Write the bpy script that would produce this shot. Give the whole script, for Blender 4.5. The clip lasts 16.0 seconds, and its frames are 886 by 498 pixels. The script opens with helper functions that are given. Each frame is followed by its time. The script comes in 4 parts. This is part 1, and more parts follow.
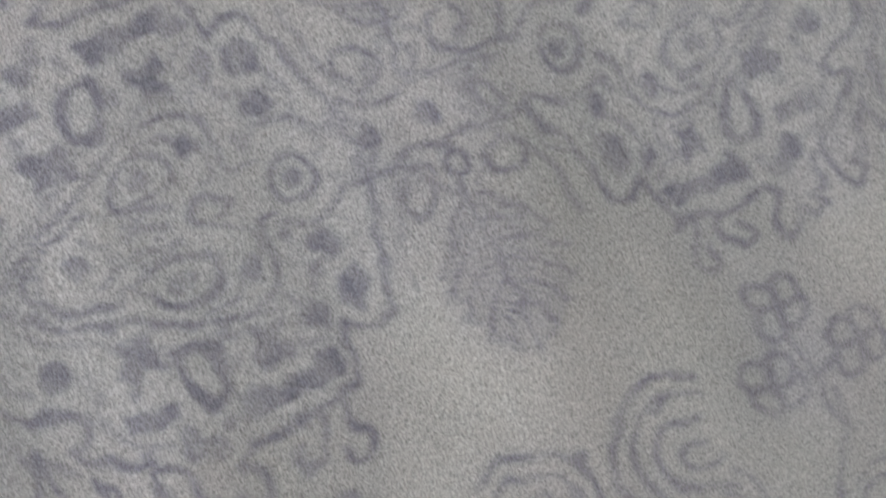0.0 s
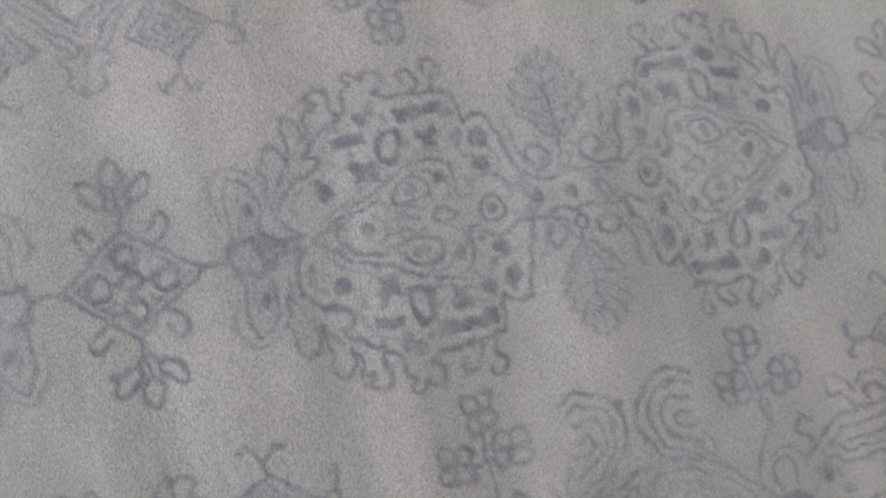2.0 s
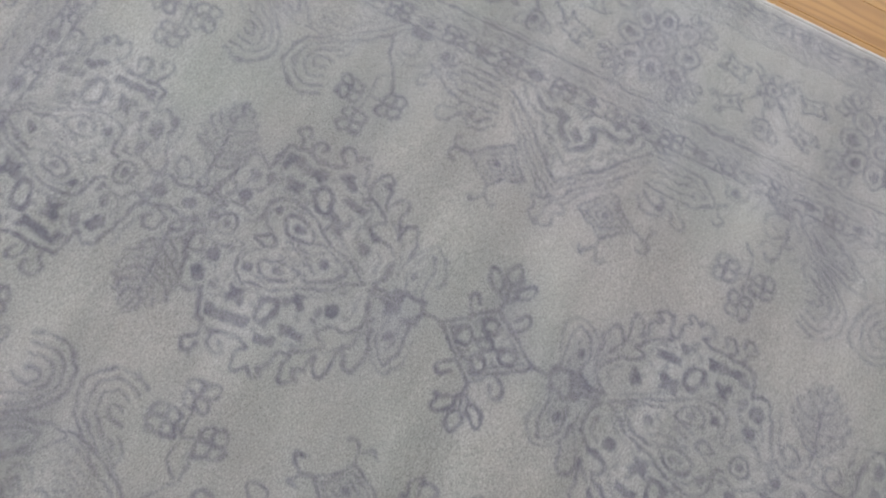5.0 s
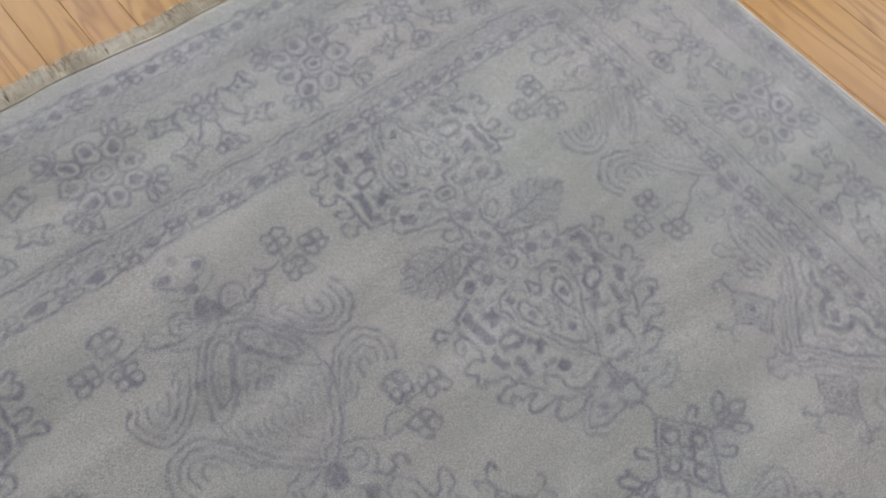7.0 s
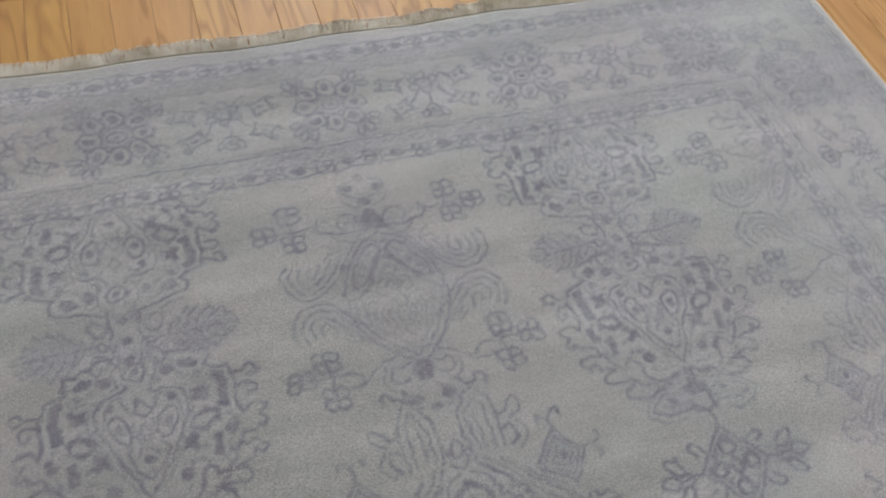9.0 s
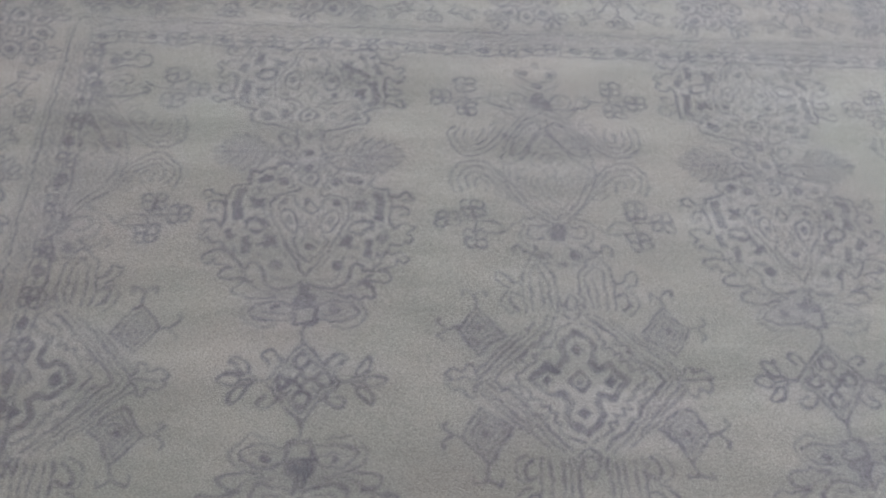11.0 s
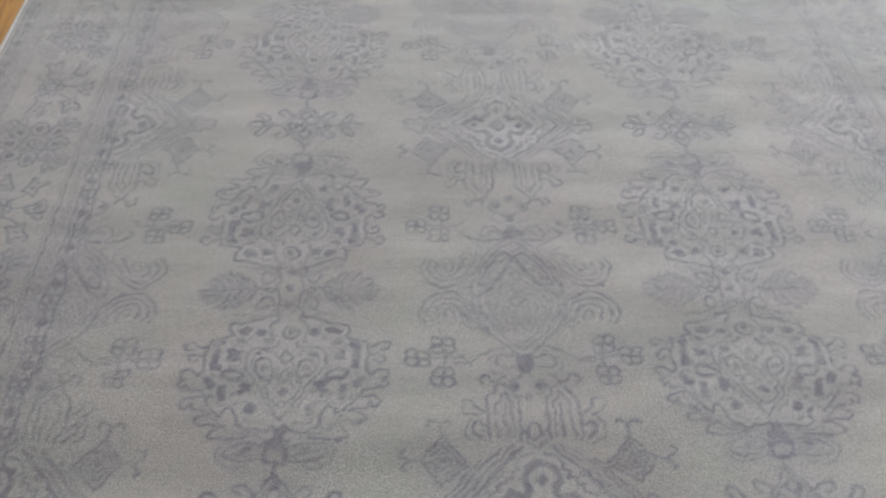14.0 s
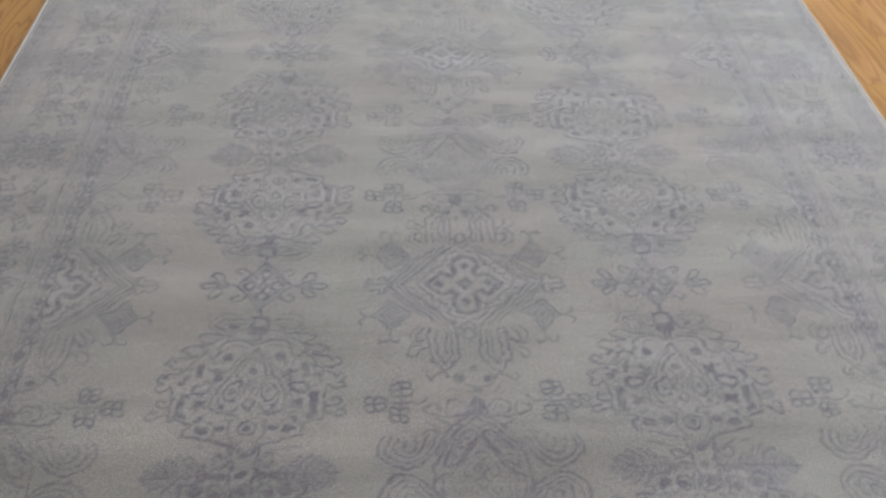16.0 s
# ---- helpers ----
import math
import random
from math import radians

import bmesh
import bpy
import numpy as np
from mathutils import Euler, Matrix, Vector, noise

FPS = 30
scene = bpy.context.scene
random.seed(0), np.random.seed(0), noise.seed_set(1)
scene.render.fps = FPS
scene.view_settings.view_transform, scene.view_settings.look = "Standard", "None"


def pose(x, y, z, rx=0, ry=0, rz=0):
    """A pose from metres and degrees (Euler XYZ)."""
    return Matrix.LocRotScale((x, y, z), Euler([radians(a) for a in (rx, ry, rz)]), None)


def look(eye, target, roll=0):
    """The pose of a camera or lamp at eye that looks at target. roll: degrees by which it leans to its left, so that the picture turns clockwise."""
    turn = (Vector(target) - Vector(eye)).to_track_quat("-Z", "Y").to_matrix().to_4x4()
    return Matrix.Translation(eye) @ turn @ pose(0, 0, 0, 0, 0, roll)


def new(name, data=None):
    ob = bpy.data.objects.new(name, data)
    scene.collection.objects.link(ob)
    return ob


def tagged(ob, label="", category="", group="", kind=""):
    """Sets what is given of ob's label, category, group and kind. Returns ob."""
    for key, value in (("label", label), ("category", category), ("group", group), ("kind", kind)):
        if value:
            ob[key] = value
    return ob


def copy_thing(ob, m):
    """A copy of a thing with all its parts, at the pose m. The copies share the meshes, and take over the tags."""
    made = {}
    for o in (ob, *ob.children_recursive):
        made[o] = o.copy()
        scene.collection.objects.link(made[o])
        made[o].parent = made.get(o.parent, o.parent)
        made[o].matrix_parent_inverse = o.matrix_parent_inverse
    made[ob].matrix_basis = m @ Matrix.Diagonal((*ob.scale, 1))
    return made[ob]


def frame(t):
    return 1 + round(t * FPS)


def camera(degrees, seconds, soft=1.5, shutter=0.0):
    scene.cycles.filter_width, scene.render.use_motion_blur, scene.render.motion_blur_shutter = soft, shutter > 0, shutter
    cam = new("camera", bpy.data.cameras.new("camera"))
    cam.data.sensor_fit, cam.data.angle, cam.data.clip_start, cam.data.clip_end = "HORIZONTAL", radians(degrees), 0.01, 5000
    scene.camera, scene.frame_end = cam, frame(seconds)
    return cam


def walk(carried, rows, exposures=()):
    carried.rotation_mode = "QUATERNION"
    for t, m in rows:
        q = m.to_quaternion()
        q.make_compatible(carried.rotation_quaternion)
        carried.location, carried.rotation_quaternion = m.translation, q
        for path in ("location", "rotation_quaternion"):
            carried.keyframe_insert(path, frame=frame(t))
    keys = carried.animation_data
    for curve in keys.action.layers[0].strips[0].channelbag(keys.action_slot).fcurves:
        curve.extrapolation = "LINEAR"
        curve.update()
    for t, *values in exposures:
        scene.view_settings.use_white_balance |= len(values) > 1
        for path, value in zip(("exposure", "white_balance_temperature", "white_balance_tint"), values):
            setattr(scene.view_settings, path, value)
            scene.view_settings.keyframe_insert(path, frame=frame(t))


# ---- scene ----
cam = camera(52.6, 16.0, soft=2.1)
PATH = [
    (0, (0.351, -0.381, 0.567), (0.302, -0.638, -1.416), 74.8),
    (0.5, (0.331, -0.325, 0.643), (0.389, -0.622, -1.334), 59.2),
    (1, (0.36, -0.292, 0.723), (0.41, -0.558, -1.259), 62.8),
    (1.5, (0.358, -0.212, 0.807), (0.447, -0.557, -1.161), 61.7),
    (2, (0.301, -0.107, 0.949), (0.475, -0.549, -0.994), 55.5),
    (2.5, (0.225, -0.02, 1.1), (0.557, -0.529, -0.806), 45.9),
    (3, (0.155, 0.035, 1.162), (0.644, -0.472, -0.71), 39.6),
    (3.5, (0.116, 0.042, 1.192), (0.714, -0.303, -0.684), 34.9),
    (4, (0.079, 0.067, 1.175), (0.779, -0.136, -0.688), 28.6),
    (4.2, (0.09, 0.089, 1.173), (0.795, -0.083, -0.69), 28.9),
    (6.3, (-0.087, 0.134, 1.193), (0.75, 0.501, -0.586), 19.3),
    (6.5, (-0.105, 0.102, 1.203), (0.707, 0.551, -0.569), 17.1),
    (7, (-0.212, 0.035, 1.221), (0.583, 0.65, -0.508), 14.1),
    (7.5, (-0.292, -0.025, 1.237), (0.472, 0.711, -0.459), 14.5),
    (8, (-0.291, -0.095, 1.237), (0.4, 0.77, -0.429), 13.7),
    (8.5, (-0.273, -0.22, 1.251), (0.33, 0.766, -0.381), 13.8),
    (9, (-0.297, -0.348, 1.253), (0.218, 0.737, -0.346), 9.2),
    (9.5, (-0.365, -0.434, 1.245), (0.095, 0.684, -0.348), 10.4),
    (10, (-0.365, -0.491, 1.241), (0.015, 0.618, -0.379), 10.5),
    (10.2, (-0.362, -0.51, 1.237), (-0.013, 0.598, -0.391), 10.7),
    (12.3, (-0.275, -0.964, 1.258), (-0.299, 0.228, -0.348), 2.9),
    (12.5, (-0.262, -1.041, 1.252), (-0.238, 0.188, -0.326), 4.5),
    (13, (-0.178, -1.222, 1.279), (-0.213, 0.052, -0.262), 2.3),
    (13.5, (-0.161, -1.409, 1.284), (-0.161, -0.079, -0.209), 0.4),
    (14, (-0.179, -1.576, 1.287), (-0.116, -0.216, -0.178), 1.8),
    (14.5, (-0.147, -1.73, 1.309), (-0.07, -0.338, -0.125), 1.8),
    (15, (-0.101, -1.911, 1.32), (-0.022, -0.493, -0.088), 2.0),
    (15.5, (-0.103, -2.091, 1.34), (-0.012, -0.653, -0.047), 2.8),
    (16, (-0.123, -2.271, 1.348), (-0.02, -0.811, -0.015), 2.4),
]
walk(cam, [(t, look(eye, target, roll)) for t, eye, target, roll in PATH],
     [(0, 0.27), (1, 0.25), (3, 0.2), (4.2, 0.23), (6.3, 0.08), (8, 0.03), (9, 0.04), (10.2, 0.07), (12.3, 0.22), (14.5, 0.33), (16, 0.26)])

# ---- light ----
world = bpy.data.worlds.new("world")
scene.world = world
world.use_nodes = True
wn = world.node_tree.nodes
sky = wn.new("ShaderNodeTexSky")
sky.sky_type = "NISHITA"
sky.sun_disc = False
sky.sun_elevation, sky.sun_rotation = radians(35), radians(60)
world.node_tree.links.new(sky.outputs[0], wn["Background"].inputs[0])
wn["Background"].inputs[1].default_value = 0.1
LAMP_POWER = 5.5
WINDOW_POWER = 34.0
NORTH_POWER = 29.0

# ---- plan, in metres; z = 0 is the top of the rug's pile ----
HALF_W = 1.185            # half width of the pile
END_Y, FOOT_Y = 1.085, -2.02
PILE = 0.012
FLOOR_Z = -PILE
ROW = 0.935               # repeat along the rug
FIELD_X, FIELD_TOP = 0.835, 0.722
MID_Y = -ROW / 2
FIELD_BOT = 2 * MID_Y - FIELD_TOP
LAST_Y = -1.378           # last row of leaves
ROOM = (-3.1, 3.3, -4.6, 3.0)
CEIL_Z = 2.6


# ---- materials ----
def material(name):
    m = bpy.data.materials.new(name)
    m.use_nodes = True
    nt = m.node_tree
    return m, nt, nt.nodes["Principled BSDF"]


def node(nt, kind, **values):
    n = nt.nodes.new(kind)
    for k, v in values.items():
        n.inputs[k].default_value = v
    return n


def mathn(nt, op, a, b=None, c=None, clamp=False):
    n = nt.nodes.new("ShaderNodeMath")
    n.operation, n.use_clamp = op, clamp
    for i, v in enumerate((a, b, c)):
        if v is None:
            continue
        if isinstance(v, (int, float)):
            n.inputs[i].default_value = v
        else:
            nt.links.new(v, n.inputs[i])
    return n.outputs[0]


def mix(nt, fac, a, b, blend="MIX"):
    n = nt.nodes.new("ShaderNodeMix")
    n.data_type, n.blend_type = "RGBA", blend
    for i, v in ((0, fac), (6, a), (7, b)):
        if isinstance(v, (int, float)):
            n.inputs[i].default_value = v
        elif isinstance(v, tuple):
            n.inputs[i].default_value = (*v, 1)
        else:
            nt.links.new(v, n.inputs[i])
    return n.outputs[2]


def coords(nt, scale, kind="Object", turn=0.0):
    tc = nt.nodes.new("ShaderNodeTexCoord")
    mp = nt.nodes.new("ShaderNodeMapping")
    mp.inputs["Scale"].default_value = scale
    mp.inputs["Rotation"].default_value = (0, 0, turn)
    nt.links.new(tc.outputs[kind], mp.inputs[0])
    return mp.outputs[0]


def noisen(nt, vec, scale, detail=2.0, rough=0.5, distortion=0.0):
    n = node(nt, "ShaderNodeTexNoise", Scale=scale, Detail=detail, Roughness=rough, Distortion=distortion)
    nt.links.new(vec, n.inputs["Vector"])
    return n.outputs["Fac"]


def ramp(nt, fac, lo, hi, a=0.0, b=1.0):
    n = nt.nodes.new("ShaderNodeMapRange")
    n.inputs[1].default_value, n.inputs[2].default_value, n.inputs[3].default_value, n.inputs[4].default_value = lo, hi, a, b
    nt.links.new(fac, n.inputs[0])
    return n.outputs[0]


def bump(nt, bsdf, height, strength, distance):
    b = node(nt, "ShaderNodeBump", Strength=strength, Distance=distance)
    nt.links.new(height, b.inputs["Height"])
    nt.links.new(b.outputs[0], bsdf.inputs["Normal"])


def pile_material():
    m, nt, b = material("cut_pile")
    at = nt.nodes.new("ShaderNodeAttribute")
    at.attribute_name = "dye"
    dash = noisen(nt, coords(nt, (330, 820, 330)), 1.0, 1.5, 0.6, 0.7)
    tuft = noisen(nt, coords(nt, (480, 700, 480)), 1.0, 1.0)
    knots = noisen(nt, coords(nt, (90, 150, 90)), 1.0, 2.0)
    fade = noisen(nt, coords(nt, (5, 5, 5)), 1.0, 3.0, 0.6)
    patchy = noisen(nt, coords(nt, (26, 34, 26)), 1.0, 3.0, 0.65)
    mottle = noisen(nt, coords(nt, (4.5, 11, 1)), 1.0, 4.0, 0.6, 0.5)
    broad = noisen(nt, coords(nt, (2.1, 2.6, 1)), 1.0, 2.0)
    # band: shading of the pile's lie and folds, put into the colour
    band = noisen(nt, coords(nt, (1.2, 9.0, 1)), 1.0, 3.0, 0.55)
    edge = mathn(nt, "ADD", mathn(nt, "MULTIPLY", mathn(nt, "SUBTRACT", knots, 0.5), 0.7), mathn(nt, "MULTIPLY", mathn(nt, "SUBTRACT", dash, 0.5), 0.3))
    dye = mathn(nt, "MULTIPLY_ADD", edge, mathn(nt, "MULTIPLY", at.outputs["Fac"], 1.3, clamp=True), at.outputs["Fac"], clamp=True)
    dye = mathn(nt, "MULTIPLY", dye, mathn(nt, "MULTIPLY", ramp(nt, fade, 0.33, 0.64, 0.72, 1.06), ramp(nt, patchy, 0.32, 0.62, 0.42, 1.16)))
    # the pattern fades towards +x: window sheen and haze put into the dye
    sep = nt.nodes.new("ShaderNodeSeparateXYZ")
    nt.links.new(coords(nt, (1, 1, 1)), sep.inputs[0])
    dye = mathn(nt, "MULTIPLY", dye, ramp(nt, mathn(nt, "MULTIPLY_ADD", broad, 0.5, sep.outputs[0]), 0.5, 1.25, 1.0, 0.84))
    pl = nt.nodes.new("ShaderNodeAttribute")
    pl.attribute_name = "pale"
    ws = nt.nodes.new("ShaderNodeAttribute")
    ws.attribute_name = "bleed"
    dye = mathn(nt, "ADD", dye, mathn(nt, "MULTIPLY", ws.outputs["Fac"], ramp(nt, broad, 0.3, 0.7, 0.02, 0.16)), clamp=True)
    haze = mathn(nt, "MULTIPLY", ws.outputs["Fac"], ramp(nt, noisen(nt, coords(nt, (3.0, 6.0, 1)), 1.0, 3.0, 0.6), 0.36, 0.66, 0.2, 1.6), clamp=True)
    field = mix(nt, ramp(nt, broad, 0.35, 0.65), (0.423, 0.431, 0.408), (0.449, 0.429, 0.413))
    field = mix(nt, ramp(nt, noisen(nt, coords(nt, (3.4, 3.0, 1)), 1.0, 2.0), 0.5, 0.75, 0.0, 0.55), field, (0.386, 0.416, 0.382))
    haze = mathn(nt, "MULTIPLY", haze, mathn(nt, "SUBTRACT", 1.0, mathn(nt, "MULTIPLY", pl.outputs["Fac"], 0.5)))
    field = mix(nt, haze, field, (0.382, 0.373, 0.406))
    clean = mathn(nt, "MULTIPLY", pl.outputs["Fac"], ramp(nt, patchy, 0.3, 0.65, 0.2, 0.9))
    field = mix(nt, clean, field, (0.450, 0.448, 0.450))
    ink = mix(nt, ramp(nt, fade, 0.35, 0.65), (0.180, 0.180, 0.220), (0.206, 0.204, 0.242))
    col = mix(nt, dye, field, ink)
    light = mathn(nt, "MULTIPLY", ramp(nt, dash, 0.26, 0.74, 0.57, 1.44), ramp(nt, tuft, 0.2, 0.8, 0.88, 1.12))
    light = mathn(nt, "MULTIPLY", light, mathn(nt, "MULTIPLY", ramp(nt, band, 0.3, 0.7, 0.79, 1.14), ramp(nt, mottle, 0.3, 0.7, 0.87, 1.10)))
    comb = nt.nodes.new("ShaderNodeCombineColor")
    for i in range(3):
        nt.links.new(light, comb.inputs[i])
    col = mix(nt, 1.0, col, comb.outputs[0], "MULTIPLY")
    nt.links.new(col, b.inputs["Base Color"])
    b.inputs["Roughness"].default_value = 0.85
    b.inputs["Specular IOR Level"].default_value = 0.25
    b.inputs["Sheen Weight"].default_value = 0.9
    b.inputs["Sheen Roughness"].default_value = 0.5
    h = mathn(nt, "ADD", mathn(nt, "MULTIPLY", dash, 1.0), mathn(nt, "MULTIPLY", knots, 0.25))
    bump(nt, b, h, 0.7, 0.0026)
    return m


def yarn_material(name, a, c, scale=60.0):
    m, nt, b = material(name)
    oi = nt.nodes.new("ShaderNodeObjectInfo")
    n = noisen(nt, coords(nt, (scale, scale, scale)), 1.0, 3.0)
    f = mathn(nt, "ADD", mathn(nt, "MULTIPLY", oi.outputs["Random"], 0.4), mathn(nt, "MULTIPLY", n, 0.4))
    geo = nt.nodes.new("ShaderNodeNewGeometry")
    soil = noisen(nt, geo.outputs["Position"], 22.0, 3.0, 0.6)
    f = mathn(nt, "ADD", f, ramp(nt, soil, 0.3, 0.7, -0.35, 0.45), clamp=True)
    nt.links.new(mix(nt, f, a, c), b.inputs["Base Color"])
    b.inputs["Roughness"].default_value = 0.9
    b.inputs["Specular IOR Level"].default_value = 0.15
    fib = noisen(nt, coords(nt, (900, 120, 900)), 1.0, 1.0)
    bump(nt, b, fib, 0.5, 0.001)
    return m


def oak_material():
    m, nt, b = material("honey_oak")
    oi = nt.nodes.new("ShaderNodeObjectInfo")
    geo = nt.nodes.new("ShaderNodeNewGeometry")
    rnd = mathn(nt, "FRACT", mathn(nt, "ADD", oi.outputs["Random"], geo.outputs["Random Per Island"]))
    tc = nt.nodes.new("ShaderNodeTexCoord")
    off = nt.nodes.new("ShaderNodeVectorMath")
    off.operation = "ADD"
    com = nt.nodes.new("ShaderNodeCombineXYZ")
    nt.links.new(mathn(nt, "MULTIPLY", rnd, 17.0), com.inputs[0])
    nt.links.new(mathn(nt, "MULTIPLY", rnd, 31.0), com.inputs[1])
    nt.links.new(tc.outputs["Object"], off.inputs[0])
    nt.links.new(com.outputs[0], off.inputs[1])

    def vec(scale):
        mp = nt.nodes.new("ShaderNodeMapping")
        mp.inputs["Scale"].default_value = scale
        nt.links.new(off.outputs[0], mp.inputs[0])
        return mp.outputs[0]

    arch = noisen(nt, vec((9, 1.3, 1)), 1.0, 2.0, 0.5, 0.8)
    rings = mathn(nt, "ABSOLUTE", mathn(nt, "SUBTRACT", mathn(nt, "FRACT", mathn(nt, "MULTIPLY", arch, 9.0)), 0.5))
    pores = noisen(nt, vec((420, 14, 1)), 1.0, 2.0, 0.6)
    tone = noisen(nt, vec((16, 2.0, 1)), 1.0, 3.0, 0.6)
    base = mix(nt, rnd, (0.610, 0.355, 0.125), (0.560, 0.308, 0.102))
    base = mix(nt, ramp(nt, mathn(nt, "FRACT", mathn(nt, "MULTIPLY", rnd, 7.3)), 0.6, 1.0, 0.0, 0.6), base, (0.595, 0.328, 0.152))
    base = mix(nt, ramp(nt, tone, 0.35, 0.75, 0.0, 0.6), base, (0.400, 0.205, 0.075))
    base = mix(nt, ramp(nt, rings, 0.0, 0.25, 0.6, 0.0), base, (0.300, 0.140, 0.050))
    base = mix(nt, ramp(nt, pores, 0.58, 0.75, 0.0, 0.4), base, (0.270, 0.130, 0.050))
    nt.links.new(base, b.inputs["Base Color"])
    nt.links.new(ramp(nt, tone, 0.2, 0.8, 0.30, 0.42), b.inputs["Roughness"])
    b.inputs["Specular IOR Level"].default_value = 0.32
    bump(nt, b, mathn(nt, "ADD", pores, rings), 0.12, 0.0006)
    return m


def paint_material(name, a, c, scale=3.0, rough=0.7):
    m, nt, b = material(name)
    n = noisen(nt, coords(nt, (scale, scale, scale)), 1.0, 4.0)
    nt.links.new(mix(nt, n, a, c), b.inputs["Base Color"])
    b.inputs["Roughness"].default_value = rough
    bump(nt, b, noisen(nt, coords(nt, (160, 160, 160)), 1.0, 2.0), 0.15, 0.001)
    return m


def glow_material():
    m, nt, b = material("light_diffuser")
    b.inputs["Base Color"].default_value = (0.85, 0.85, 0.85, 1)
    b.inputs["Emission Color"].default_value = (0.918, 0.952, 1.0, 1)
    b.inputs["Emission Strength"].default_value = LAMP_POWER
    return m


PILE_MAT = pile_material()
SELVEDGE_MAT = yarn_material("selvedge_wool", (0.54, 0.52, 0.51), (0.68, 0.66, 0.64))
FRINGE_MAT = yarn_material("fringe_cotton", (0.66, 0.58, 0.45), (0.95, 0.90, 0.79))
BAND_MAT = yarn_material("end_weave", (0.60, 0.56, 0.46), (0.70, 0.66, 0.56), 120.0)
CORD_MAT = yarn_material("end_cord", (0.24, 0.22, 0.18), (0.34, 0.31, 0.26), 120.0)
OAK_MAT = oak_material()
GAP_MAT = paint_material("subfloor", (0.12, 0.068, 0.034), (0.16, 0.09, 0.045))
WALL_MAT = paint_material("wall_paint", (0.76, 0.75, 0.72), (0.80, 0.79, 0.76))
CEIL_MAT = paint_material("ceiling_paint", (0.80, 0.80, 0.79), (0.83, 0.83, 0.82))
TRIM_MAT = paint_material("trim_paint", (0.80, 0.80, 0.78), (0.84, 0.84, 0.82), 5.0, 0.4)
GLOW_MAT = glow_material()


# ---- building helpers ----
def part(name, bm, mat, parent=None, label=""):
    me = bpy.data.meshes.new(name)
    bm.to_mesh(me)
    bm.free()
    me.materials.append(mat)
    ob = new(name, me)
    ob.parent = parent
    if label:
        tagged(ob, label)
    return ob


def box(bm, x0, x1, y0, y1, z0, z1):
    vs = [bm.verts.new((x, y, z)) for z in (z0, z1) for x, y in ((x0, y0), (x1, y0), (x1, y1), (x0, y1))]
    for f in ((3, 2, 1, 0), (4, 5, 6, 7), (0, 1, 5, 4), (1, 2, 6, 5), (2, 3, 7, 6), (3, 0, 4, 7)):
        bm.faces.new([vs[i] for i in f])


# ---- room ----
RX0, RX1, RY0, RY1 = ROOM
T = 0.12


def walls():
    for name, r in (("wall_south", (RX0 - T, RX1 + T, RY0 - T, RY0)), ("wall_west", (RX0 - T, RX0, RY0, RY1))):
        bm = bmesh.new()
        box(bm, *r, FLOOR_Z - 0.05, CEIL_Z)
        tagged(part(name, bm, WALL_MAT), "plain off-white painted room wall", "wall", kind="structure")
    # unseen east and north walls have one window opening each, added for light
    for name, (a0, a1, wz0, wz1), ends in (("wall_east", EAST_WINDOW, (RY0, RY1)), ("wall_north", NORTH_WINDOW, (RX0 - T, RX1 + T))):
        bm = bmesh.new()
        for r in ((ends[0], a0, FLOOR_Z - 0.05, CEIL_Z), (a1, ends[1], FLOOR_Z - 0.05, CEIL_Z), (a0, a1, FLOOR_Z - 0.05, wz0), (a0, a1, wz1, CEIL_Z)):
            if name == "wall_east":
                box(bm, RX1, RX1 + T, *r)
            else:
                box(bm, r[0], r[1], RY1, RY1 + T, r[2], r[3])
        tagged(part(name, bm, WALL_MAT), "off-white painted room wall with an added window opening", "wall", kind="structure")
    bm = bmesh.new()
    box(bm, RX0 - T, RX1 + T, RY0 - T, RY1 + T, CEIL_Z, CEIL_Z + T)
    tagged(part("ceiling", bm, CEIL_MAT), "plain white painted flat ceiling", "ceiling", kind="structure")
    for name, (a0, a1, wz0, wz1), power in (("window_1", EAST_WINDOW, WINDOW_POWER), ("window_2", NORTH_WINDOW, NORTH_POWER)):
        east = name == "window_1"
        win = tagged(new(name), "unseen white framed window added to light the rug", "window", kind="structure")
        for r in ((a0, a0 + 0.05, wz0, wz1), (a1 - 0.05, a1, wz0, wz1), (a0 + 0.05, a1 - 0.05, wz1 - 0.05, wz1), (a0 + 0.05, a1 - 0.05, wz0, wz0 + 0.05)):
            bm = bmesh.new()
            if east:
                box(bm, RX1 + 0.03, RX1 + 0.09, *r)
            else:
                box(bm, r[0], r[1], RY1 + 0.03, RY1 + 0.09, r[2], r[3])
            part("window_frame", bm, TRIM_MAT, win)
        # area lamp in the added window, brightens the rug and floor from that side
        data = bpy.data.lights.new("added_window_light", "AREA")
        data.shape, data.size, data.size_y = "RECTANGLE", a1 - a0 - 0.12, wz1 - wz0 - 0.12
        data.energy, data.color = power, (0.86, 0.93, 1.0)
        lamp = new("added_window_light", data)
        mid, mz = (a0 + a1) / 2, (wz0 + wz1) / 2
        lamp.matrix_world = look((RX1 + 0.02, mid, mz), (RX1 - 1, mid, mz)) if east else look((mid, RY1 + 0.02, mz), (mid, RY1 - 1, mz))


EAST_WINDOW = (-1.6, 1.0, 0.9, 2.3)
NORTH_WINDOW = (-0.2, 1.5, 0.9, 2.2)
walls()


